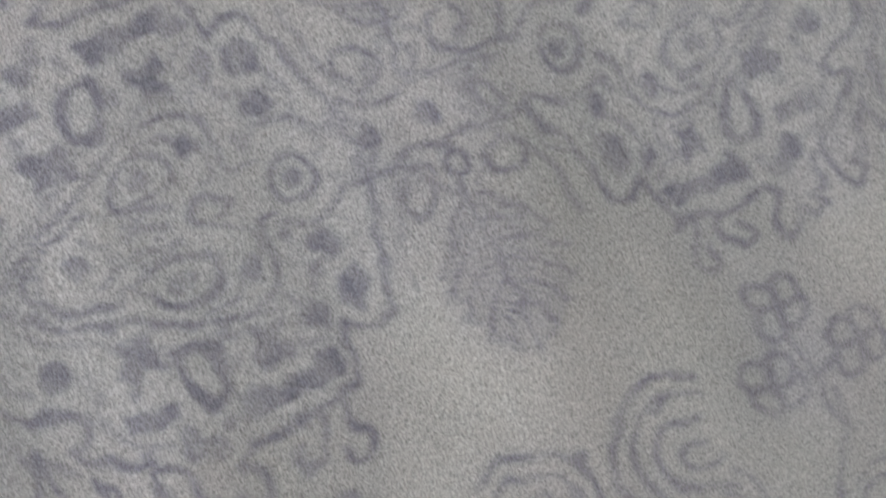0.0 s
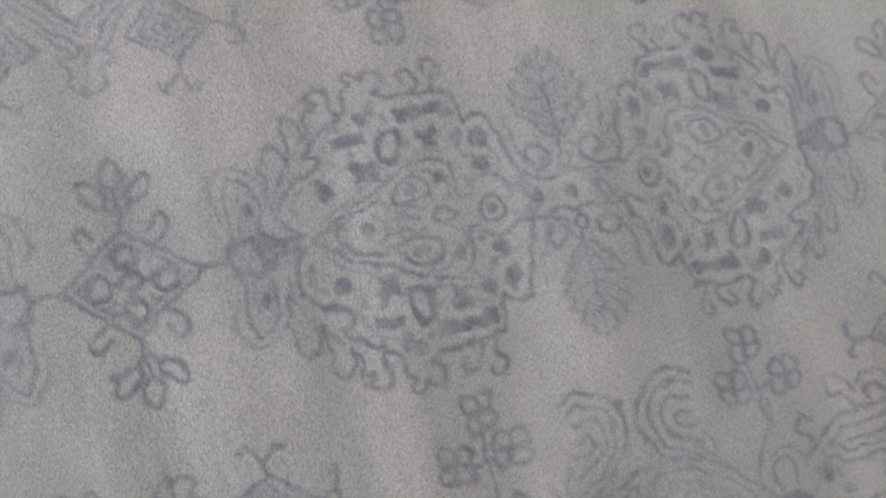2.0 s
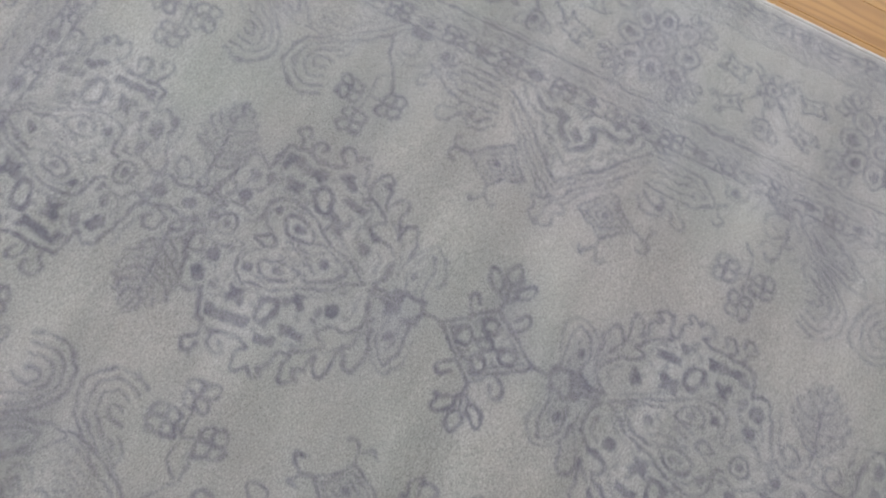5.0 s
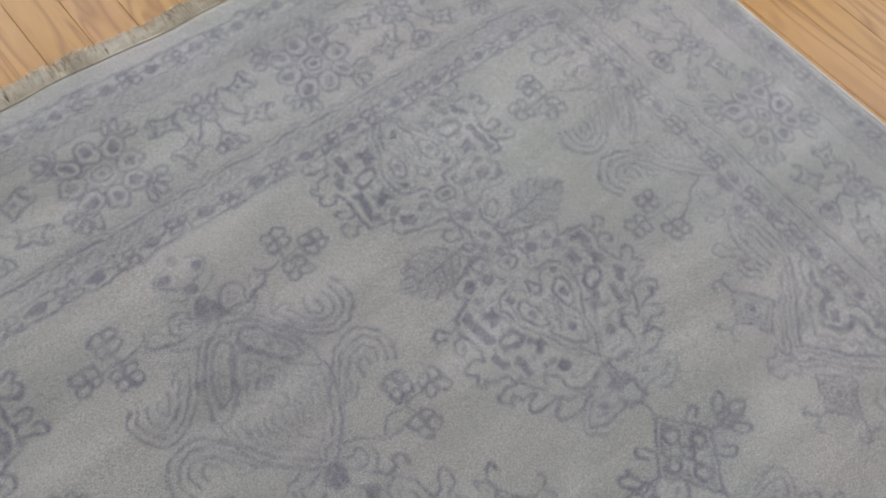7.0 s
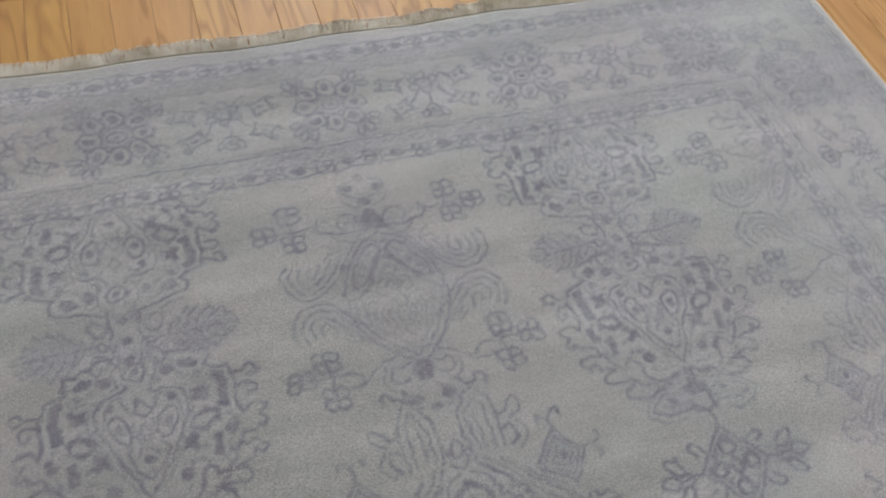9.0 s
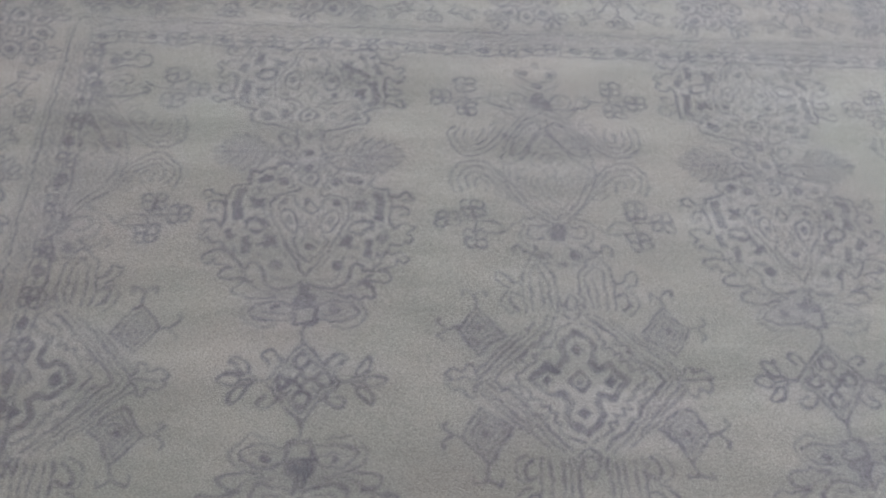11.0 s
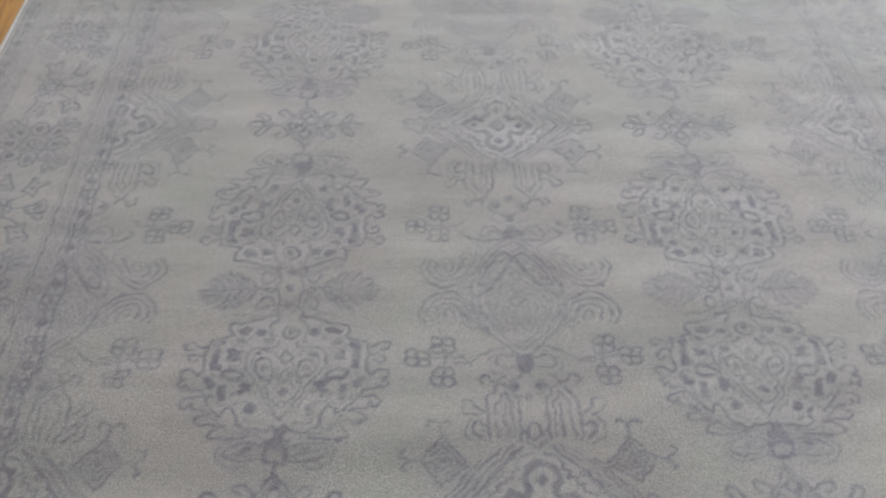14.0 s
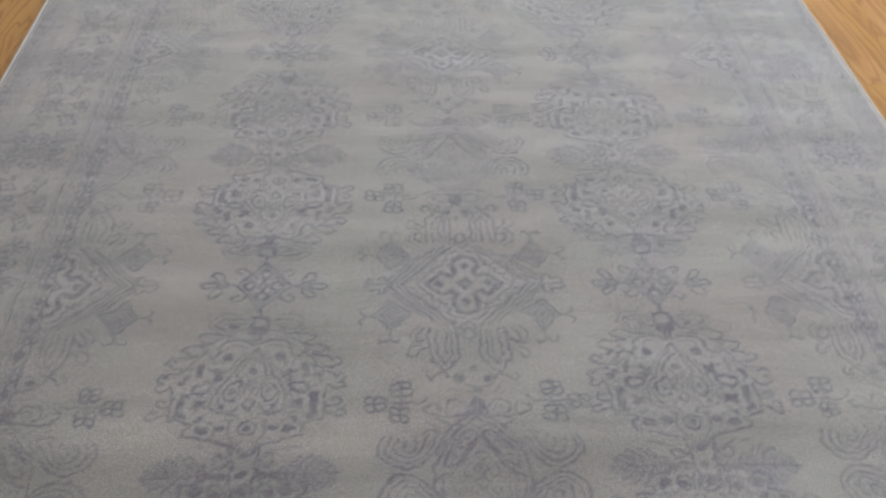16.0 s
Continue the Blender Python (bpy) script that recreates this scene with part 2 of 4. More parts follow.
def ceiling_light():
    lamp = tagged(new("ceiling_light"), "white framed flat panel light on the ceiling", "ceiling light", "ceiling lights")
    bm = bmesh.new()
    for r in ((-0.62, 0.62, 0.30, 0.32), (-0.62, 0.62, -0.32, -0.30), (-0.62, -0.60, -0.30, 0.30), (0.60, 0.62, -0.30, 0.30)):
        box(bm, *r, -0.03, 0)
    part("frame", bm, TRIM_MAT, lamp)
    bm = bmesh.new()
    box(bm, -0.6, 0.6, -0.3, 0.3, -0.022, -0.01)
    part("diffuser", bm, GLOW_MAT, lamp)
    return lamp


first = ceiling_light()
first.matrix_world = pose(-0.9, 1.5, CEIL_Z)
for lx, ly in ((1.9, 1.5), (1.9, -1.6)):
    copy_thing(first, pose(lx, ly, CEIL_Z))


# ---- the rug's pattern: strokes of dye laid on a grid of knots ----
STEP = 0.0032
NX, NY = int(2 * HALF_W / STEP) + 1, int((END_Y - FOOT_Y) / STEP) + 1
gx = np.linspace(-HALF_W, HALF_W, NX)
gy = np.linspace(FOOT_Y, END_Y, NY)
GX, GY = np.meshgrid(gx, gy)
rng = np.random.default_rng(7)


def smooth_noise(cell):
    a = rng.standard_normal((int((END_Y - FOOT_Y) / cell) + 3, int(2 * HALF_W / cell) + 3))
    iy, ix = (GY - FOOT_Y) / cell, (GX + HALF_W) / cell
    y0, x0 = iy.astype(int), ix.astype(int)
    fy, fx = iy - y0, ix - x0
    fy, fx = fy * fy * (3 - 2 * fy), fx * fx * (3 - 2 * fx)
    return (a[y0, x0] * (1 - fx) + a[y0, x0 + 1] * fx) * (1 - fy) + (a[y0 + 1, x0] * (1 - fx) + a[y0 + 1, x0 + 1] * fx) * fy


# hand-knotted lines wander a little
WX = GX + 0.0022 * smooth_noise(0.035) + 0.0019 * smooth_noise(0.011)
WY = GY + 0.0022 * smooth_noise(0.035) + 0.0019 * smooth_noise(0.011)
DYE = np.zeros((NY, NX))
PALE = np.zeros((NY, NX))


class Pen:
    """Draws a motif in centimetres round an origin; turn maps (along, across) to the rug."""

    def __init__(self, ox, oy, sx=1, sy=1, swap=False, clip=None, tone=1.0):
        self.o, self.s, self.swap, self.clip, self.tone = (ox, oy), (sx, sy), swap, clip, tone

    def put(self, u, v):
        u, v = (v, u) if self.swap else (u, v)
        return self.o[0] + self.s[0] * u / 100, self.o[1] + self.s[1] * v / 100

    def window(self, pts, reach):
        xs, ys = [p[0] for p in pts], [p[1] for p in pts]
        x0, x1, y0, y1 = min(xs) - reach, max(xs) + reach, min(ys) - reach, max(ys) + reach
        if self.clip:
            cx0, cx1, cy0, cy1 = self.clip
            x0, x1, y0, y1 = max(x0, cx0), min(x1, cx1), max(y0, cy0), min(y1, cy1)
        i0, i1 = np.searchsorted(gx, (x0, x1))
        j0, j1 = np.searchsorted(gy, (y0, y1))
        return None if i1 <= i0 or j1 <= j0 else (slice(j0, j1), slice(i0, i1))

    def lay(self, w, inside, tone, store):
        v = np.clip(inside / (0.0040 if store is DYE else 0.012) + 0.5, 0, 1) * tone * self.tone
        store[w] = np.maximum(store[w], v)

    def pale(self, *pts, tone=1.0):
        """Wool inside a motif that has stayed lighter than the field."""
        self.fill(*pts, tone=tone, store=PALE)

    def line(self, width, *pts, curve=True, tone=0.95, closed=False):
        pts = list(pts) + ([pts[0]] if closed else [])
        if curve and len(pts) > 2:
            a = np.array(pts, float)
            ends = (a[-2], a[1]) if closed else (2 * a[0] - a[1], 2 * a[-1] - a[-2])
            a = np.vstack([ends[0], a, ends[1]])
            out = []
            for k in range(1, len(a) - 2):
                for s in (0, 0.25, 0.5, 0.75):
                    p0, p1, p2, p3 = a[k - 1 : k + 3]
                    out.append(0.5 * (2 * p1 + (p2 - p0) * s + (2 * p0 - 5 * p1 + 4 * p2 - p3) * s**2 + (3 * p1 - p0 - 3 * p2 + p3) * s**3))
            pts = out + [a[-2]]
        pts = [self.put(*p) for p in pts]
        half = 0.88 * width / 200
        w = self.window(pts, half + 0.006)
        if not w:
            return
        X, Y = WX[w], WY[w]
        best = np.full(X.shape, 9.0)
        for (ax, ay), (bx, by) in zip(pts, pts[1:]):
            dx, dy = bx - ax, by - ay
            s = np.clip(((X - ax) * dx + (Y - ay) * dy) / (dx * dx + dy * dy + 1e-12), 0, 1)
            best = np.minimum(best, (X - ax - s * dx) ** 2 + (Y - ay - s * dy) ** 2)
        self.lay(w, half - np.sqrt(best), tone, DYE)

    def oval(self, u, v, ru, rv=None, turn=0.0, ring=0.0, tone=1.0):
        """A dot, or a ring of that width, its radii along and across."""
        rv = rv or ru
        n = 16
        c, s = math.cos(radians(turn)), math.sin(radians(turn))
        loop = [(u + ru * math.cos(a) * c - rv * math.sin(a) * s, v + ru * math.cos(a) * s + rv * math.sin(a) * c) for a in (2 * math.pi * k / n for k in range(n))]
        if ring:
            self.line(ring, *loop, curve=False, closed=True, tone=tone)
        else:
            self.fill(*loop, tone=tone)

    def fill(self, *pts, tone=1.0, store=None):
        pts = [self.put(*p) for p in pts]
        w = self.window(pts, 0.006)
        if not w:
            return
        X, Y = WX[w], WY[w]
        best, inside = np.full(X.shape, 9.0), np.zeros(X.shape, bool)
        for (ax, ay), (bx, by) in zip(pts, pts[1:] + pts[:1]):
            dx, dy = bx - ax, by - ay
            s = np.clip(((X - ax) * dx + (Y - ay) * dy) / (dx * dx + dy * dy + 1e-12), 0, 1)
            best = np.minimum(best, (X - ax - s * dx) ** 2 + (Y - ay - s * dy) ** 2)
            if ay != by:
                inside ^= ((ay > Y) != (by > Y)) & (X < dx * (Y - ay) / dy + ax)
        d = np.sqrt(best)
        self.lay(w, np.where(inside, d, -d), tone, DYE if store is None else store)


def medallion(p):
    """Half of a round medallion; v runs from the diamond row (0) towards the leaf row (-46)."""
    p.pale((0, -16.9), (4.6, -16.6), (7.4, -18.4), (10.8, -21.4), (12.9, -24.2), (13.7, -30.0), (13.8, -36.0), (10.4, -38.0), (10.2, -40.6), (4.0, -42.0), (0, -42.4))
    p.fill((0, -10.0), (7.6, -11.0), (10.4, -15.4), (7.6, -17.4), (4.6, -16.0), (0, -16.6), tone=0.15)
    # square knot and two looped petals at the diamond end
    p.line(0.6, (0, -6.4), (0, -9.6))
    p.line(1.0, (0, -9.8), (1.5, -10.0), (1.8, -12.8), (0, -13.2), curve=False)
    p.fill((0, -13.0), (1.9, -13.3), (2.0, -14.8), (0.9, -15.4), (0.8, -17.3), (0, -17.5), tone=0.95)
    p.line(0.55, (1.7, -10.8), (3.8, -10.5), (6.2, -10.4), (8.6, -11.4), (7.6, -12.9), (5.0, -13.9), (2.0, -13.4), tone=0.85)
    p.line(0.5, (2.6, -11.8), (5.0, -11.6), (6.8, -11.8), tone=0.7)
    p.line(0.5, (4.2, -9.4), (6.8, -9.0), (8.6, -9.9), (9.8, -11.6), (9.0, -13.2), (7.4, -14.2), tone=0.6)
    p.oval(4.7, -12.7, 0.95, 0.6, 15)
    # curling flames round the outside
    p.line(0.62, (5.0, -14.9), (7.4, -14.6), (10.2, -14.8), (11.5, -15.7), (10.3, -17.1), (8.6, -17.5), (9.8, -17.6), (11.1, -18.1), (12.9, -17.9), (14.2, -18.7), (13.2, -19.9), (11.7, -20.3))
    p.line(0.62, (11.5, -20.2), (13.0, -21.0), (14.5, -21.0), (14.9, -22.2), (15.8, -21.2), (16.8, -22.5), (15.5, -23.6), (13.4, -23.8))
    p.line(0.62, (13.2, -23.8), (13.7, -25.2), (15.6, -25.3), (16.4, -26.4), (17.1, -25.6), (17.8, -26.8), (16.7, -27.8), (17.4, -28.3), (17.8, -29.3), (16.4, -29.9), (15.2, -29.2), (14.7, -28.6), (13.9, -30.1))
    p.line(0.62, (13.9, -30.1), (14.0, -31.8), (14.5, -33.4), (15.8, -33.8), (17.0, -32.9), (16.6, -31.7), (15.4, -32.2))
    p.line(0.62, (14.2, -35.4), (15.7, -35.7), (16.7, -36.8), (18.0, -36.0), (17.6, -34.7), (16.6, -34.9))
    # stepped outline
    p.line(0.62, (13.9, -29.8), (14.3, -34.2), (13.7, -36.9), (9.8, -37.9), (10.9, -39.2), (10.6, -40.8), (8.8, -41.0), (6.2, -41.9), (4.0, -42.5), (2.3, -43.3), curve=False)
    # double arch under the knot
    p.line(0.62, (0.6, -17.6), (2.0, -16.6), (5.1, -16.4), (6.8, -17.8), (7.1, -19.8), (8.0, -21.2), (9.1, -21.0), (9.6, -19.8), (11.4, -21.6), (12.8, -24.0))
    p.line(0.5, (3.4, -15.4), (6.4, -15.7), (8.7, -17.0), (10.6, -19.4), tone=0.75)
    p.line(0.5, (2.2, -17.9), (4.6, -17.7), (5.6, -18.9), tone=0.6)
    # bracket and spots
    p.fill((11.0, -30.2), (12.7, -30.0), (13.1, -36.3), (11.0, -37.0), (10.8, -35.7), (11.6, -35.2), (11.4, -31.5), (10.8, -31.3))
    p.oval(5.1, -20.9, 1.05, 1.15)
    p.fill((9.1, -22.9), (10.4, -22.7), (11.0, -26.3), (9.7, -26.6))
    p.fill((4.9, -24.2), (6.0, -24.9), (7.0, -24.0), (7.9, -24.8), (7.2, -25.7), (7.9, -26.8), (6.9, -27.6), (6.1, -26.9), (5.1, -27.2), (5.5, -25.8))
    p.oval(12.4, -26.4, 0.9, 0.9)
    p.oval(13.1, -27.6, 0.75, 0.9)
    p.oval(8.9, -28.9, 1.9, 1.2, -18, ring=0.95)
    p.fill((7.6, -32.2), (8.6, -32.5), (9.3, -32.0), (10.4, -32.3), (10.0, -33.3), (10.5, -34.5), (9.4, -34.9), (8.8, -34.2), (7.7, -34.6), (8.1, -33.4))
    p.fill((7.4, -36.2), (9.0, -35.9), (9.8, -37.2), (8.6, -37.6), tone=0.8)
    p.fill((6.3, -39.9), (7.0, -38.4), (8.8, -38.1), (9.4, -39.3), (8.0, -40.4))
    p.oval(4.6, -38.8, 1.05, 0.9)
    p.oval(11.7, -23.6, 0.6, 0.55, tone=0.8)
    for u, v in ((7.6, -22.6), (8.3, -24.6), (12.2, -29.0), (6.2, -22.4), (7.2, -30.8), (10.6, -28.4), (6.4, -37.4), (3.4, -37.0), (9.2, -30.9)):
        p.oval(u, v, 0.55, 0.45, 30, tone=0.6)
    p.line(0.4, (7.9, -21.9), (9.6, -22.0), (11.0, -22.9), (12.0, -25.0), tone=0.6)
    p.line(0.4, (6.6, -35.2), (7.9, -35.6), (9.6, -35.2), (10.3, -36.6), tone=0.6)
    p.line(0.4, (5.4, -40.4), (6.0, -38.0), (7.4, -36.9), tone=0.6)
    # heart with two rings in its lobes
    p.line(0.58, (0, -18.7), (0.5, -19.4), (1.7, -21.4), (3.1, -23.5), (4.3, -26.2), (5.7, -28.6), (6.7, -31.2), (6.6, -33.9), (5.2, -35.4), (2.2, -35.7), (1.6, -36.8), tone=0.85)
    p.line(0.45, (1.7, -19.6), (3.5, -22.4), (5.2, -25.6), (6.8, -28.2), (7.7, -31.2), (7.4, -34.4), tone=0.55)
    p.line(0.5, (0.2, -21.4), (1.3, -22.4), (2.5, -24.6), (3.1, -26.2), (2.4, -27.0))
    p.line(0.6, (2.4, -27.8), (3.8, -28.1), (4.8, -29.6), (4.9, -31.4), (3.9, -32.4), (2.7, -32.0), (2.1, -30.2), closed=True)
    p.oval(3.5, -30.1, 0.75, 0.85, tone=0.8)
    p.oval(0, -24.7, 0.95, 0.85)
    p.oval(4.5, -33.9, 0.75, 0.7)
    p.line(0.5, (0, -31.6), (1.1, -33.0), (0, -34.6), curve=False)
    p.line(0.45, (0.4, -28.2), (1.4, -29.6), (1.2, -31.0), tone=0.8)
    p.line(0.42, (5.8, -30.4), (5.4, -32.6), (4.0, -34.8), (2.4, -34.6), (1.8, -33.4), tone=0.75)
    p.line(0.42, (1.6, -25.6), (0.8, -27.0), (1.6, -28.6), tone=0.75)
    p.line(0.42, (0, -26.6), (0.7, -28.6), (0, -30.4), tone=0.7)
    p.line(0.42, (1.8, -20.6), (1.0, -22.0), (0, -22.8), tone=0.6)
    # ring at the leaf end
    p.oval(0, -39.0, 1.6, 1.5, ring=0.55)
    p.oval(0, -39.0, 0.7, 0.7)
    p.line(0.5, (2.6, -36.9), (3.2, -38.6), (3.1, -40.4), (2.0, -42.2), (2.4, -44.2), (1.9, -45.4), tone=0.85)


def leaf_cross(p):
    """Half of the motif between two medallions; v = 0 on the leaf row."""
    c = -1.8
    tips = ((8.3, 2.9), (9.9, 4.2), (11.7, 4.6), (13.4, 4.1), (14.9, 3.0), (16.0, 1.7))
    leaf = [(6.2, c)]
    for u, v in tips:
        leaf += [(u - 0.7, c + v - 0.5), (u, c + v), (u + 0.55, c + v - 1.3)]
    leaf = leaf + [(17.2, c)] + [(u, 2 * c - v) for u, v in leaf[:0:-1]]
    p.fill(*leaf, tone=0.20)
    p.line(0.42, *leaf, curve=False, closed=True, tone=0.62)
    p.line(0.5, (4.6, c + 0.2), (11.0, c), (16.8, c), tone=0.95)
    for k, (u, v) in enumerate(tips):
        for w in (1, -1):
            b = 6.2 + 1.5 * k
            p.line(0.42, (b, c), ((u + b) / 2 - 0.3, c + 0.6 * v * w), (u - 0.1, c + 0.92 * v * w), tone=0.95)
            p.line(0.36, (b + 0.8, c), ((u + b) / 2 + 0.55, c + 0.5 * v * w), (u + 0.5, c + 0.66 * v * w), tone=0.6)
    # the stalk with its beads
    for v in (2.4, -1.6, -5.2):
        p.oval(0, v, 0.85, 0.85)
    p.line(0.5, (2.0, 5.2), (2.5, 2.6), (1.8, 0.4), (2.4, -1.6), (1.7, -3.8), (2.3, -6.4))
    # hooks that spring from the stalk
    for w, k in ((1, 0.9), (-1, -4.6)):
        p.line(0.5, (2.6, k + 0.6 * w), (3.6, k - 1.0 * w), (5.2, k - 0.4 * w), (5.6, k + 1.2 * w), (4.5, k + 1.8 * w), (3.8, k + 0.9 * w), tone=0.9)
    p.oval(3.6, -1.9, 0.8, 0.7, ring=0.5)
    for w in (1, -1):
        p.line(0.45, (9.8, 6.0 * w + c), (6.8, 5.6 * w + c), (4.2, 4.6 * w + c), (3.0, 3.2 * w + c), (4.2, 2.0 * w + c), (5.6, 0.7 * w + c), tone=0.6)
        p.oval(1.0, 4.6 * w - 1.4, 0.8, 0.55, 40 * w, ring=0.45, tone=0.8)
        p.line(0.4, (0.9, 6.6 * w - 1), (1.6, 5.4 * w - 1), (0.8, 3.0 * w - 1), tone=0.6)
        p.line(0.4, (3.2, 7.6 * w - 1), (5.0, 6.8 * w - 1), (6.4, 7.6 * w - 1), tone=0.55)


def small_diamond(p):
    """Quarter of the small lozenge between two medallions; the origin is its centre."""
    p.pale((0, 0), (0, 6.4), (5.2, 0))
    p.line(0.65, (0, 6.9), (5.6, 0), curve=False)
    p.line(0.55, (0, 5.5), (4.5, 0), curve=False, tone=0.85)
    p.oval(0, 3.3, 1.15, 1.15, ring=0.95)
    p.oval(2.9, 0, 1.15, 1.1, ring=0.95)
    p.oval(0, 0, 0.85, 0.85, ring=0.8)
    p.line(0.9, (0, 0.9), (0, 2.3))
    p.line(0.9, (0.8, 0), (2.0, 0))
    p.line(0.5, (1.6, 1.8), (2.6, 2.6), tone=0.8)
    p.line(0.7, (3.2, 3.0), (4.6, 4.4), (5.9, 4.6), (6.4, 3.6), (5.2, 2.8))
    p.line(0.6, (5.6, 0), (7.4, 0))


def small_petals(p):
    """Half of the three petals on either side of the small lozenge."""
    for u, v, turn in ((11.2, 0.0, 0), (9.6, 2.3, 48)):
        p.oval(u, v, 1.7, 0.9, turn, ring=0.65)
    p.line(0.6, (7.0, 0), (9.4, 0))
    p.line(0.6, (7.4, 0.2), (8.4, 1.2))


def big_diamond(p):
    """Quarter of the stepped lozenge with four lobes."""
    p.pale((0, 0), (0, 12.0), (3.2, 11.0), (14.0, 0), tone=0.85)
    # lobes
    p.line(1.3, (0, 8.7), (2.0, 7.4), (2.7, 5.8), (2.0, 3.5), (2.9, 2.2), (5.0, 2.8), (7.8, 0), curve=False)
    p.fill((0, 6.7), (1.25, 5.4), (0, 4.1), (-1.25, 5.4))
    p.fill((5.0, 1.3), (6.2, 0), (5.0, -1.3), (3.8, 0))
    p.line(0.8, (0, 1.6), (1.6, 0), curve=False)
    p.oval(0, 0, 0.5, tone=0.7)
    # small keys round the lobes
    p.line(0.5, (0.8, 10.2), (2.6, 9.6), (3.9, 8.4), (3.5, 7.4), (4.4, 7.0), (4.2, 5.6), (5.4, 5.8), (5.6, 4.6), (7.0, 4.6), (6.8, 3.4), (8.2, 3.0), (8.4, 1.8), (9.7, 0.9), (10.2, 0), curve=False)
    p.line(0.45, (5.6, 8.2), (6.4, 7.2), (5.8, 6.6), (7.0, 6.0), tone=0.8)
    p.line(0.45, (8.2, 5.0), (9.2, 4.2), (8.8, 3.4), (10.2, 2.8), (10.0, 1.8), (11.4, 1.2), tone=0.8)
    # nested lozenges
    p.line(0.75, (2.6, 11.4), (13.6, 0), curve=False, tone=0.9)
    p.line(0.5, (3.8, 11.8), (14.8, 0.2), curve=False, tone=0.7)
    p.line(0.6, (6.2, 10.8), (16.0, 0.6), curve=False, tone=0.8)
    p.line(0.45, (9.2, 8.8), (16.6, 1.4), curve=False, tone=0.8)
    # end flower
    p.line(0.55, (15.8, 0.2), (16.8, 1.2), (16.9, 2.3), (18.0, 2.5), (18.5, 1.5), (20.0, 1.8), (21.2, 0.7), (20.3, 0))
    p.line(0.5, (16.4, 0), (19.6, 0), tone=0.85)
    # corner lozenge with anchors at its two free ends
    kite = ((11.2, 8.0), (15.5, 13.2), (19.0, 9.0), (16.0, 4.6))
    p.fill(*kite, tone=0.24)
    p.line(0.55, *kite, curve=False, closed=True)
    p.line(0.45, (12.4, 8.1), (15.5, 11.9), (17.8, 8.9), (15.9, 6.0), curve=False, closed=True, tone=0.85)
    p.line(0.45, (13.8, 8.3), (15.5, 10.4), (16.8, 8.8), (15.7, 7.2), curve=False, closed=True, tone=0.85)
    p.oval(15.4, 8.8, 0.6)
    p.line(0.6, (15.6, 13.2), (15.7, 15.4), tone=0.85)
    p.line(0.6, (13.8, 15.6), (14.0, 16.4), (15.0, 16.0), (15.7, 15.5), (16.6, 16.2), (17.7, 16.3), (17.9, 15.3), tone=0.85)
    p.line(0.6, (19.0, 9.1), (20.6, 9.0), tone=0.85)
    p.line(0.6, (21.4, 6.9), (22.0, 7.5), (21.4, 8.3), (20.7, 9.0), (21.4, 9.7), (22.2, 10.4), (21.7, 11.2), tone=0.85)
    p.line(0.4, (12.0, 8.4), (14.2, 11.0), tone=0.6)
    p.line(0.4, (14.0, 6.0), (12.6, 7.4), tone=0.6)
    # striped tulip at the ends
    p.line(0.5, (2.4, 12.6), (2.2, 15.2), (2.3, 20.4), (3.4, 21.6), (4.0, 23.0), (5.6, 23.6), (6.4, 22.0), (7.6, 20.6), (7.9, 15.4), (7.4, 12.6))
    p.line(0.45, (3.6, 13.2), (3.5, 19.4), (4.4, 20.6), (4.8, 22.0), tone=0.9)
    p.line(0.45, (4.7, 13.2), (4.7, 19.4), tone=0.9)
    p.line(0.45, (6.3, 13.0), (6.4, 19.2), (5.6, 20.4), (5.2, 21.8), tone=0.9)
    p.line(0.55, (4.6, 25.4), (5.4, 24.2), (6.8, 24.6), (7.4, 25.8), (8.6, 25.0), (8.2, 23.8))
    p.line(0.5, (7.8, 18.0), (9.6, 18.6), (10.4, 20.2), (12.0, 20.0), (11.6, 18.2), (9.8, 17.2))
    p.line(0.7, (8.8, 12.8), (10.2, 14.6), (9.8, 16.2), (8.6, 15.6))
    p.line(0.45, (9.6, 12.0), (11.4, 13.4), (11.6, 15.6), (10.6, 16.6), tone=0.85)
    p.oval(0, 14.2, 1.1, 1.5, ring=0.5)
    p.line(0.5, (0, 11.0), (1.5, 12.4), (1.2, 13.4), (2.2, 14.6), tone=0.9)


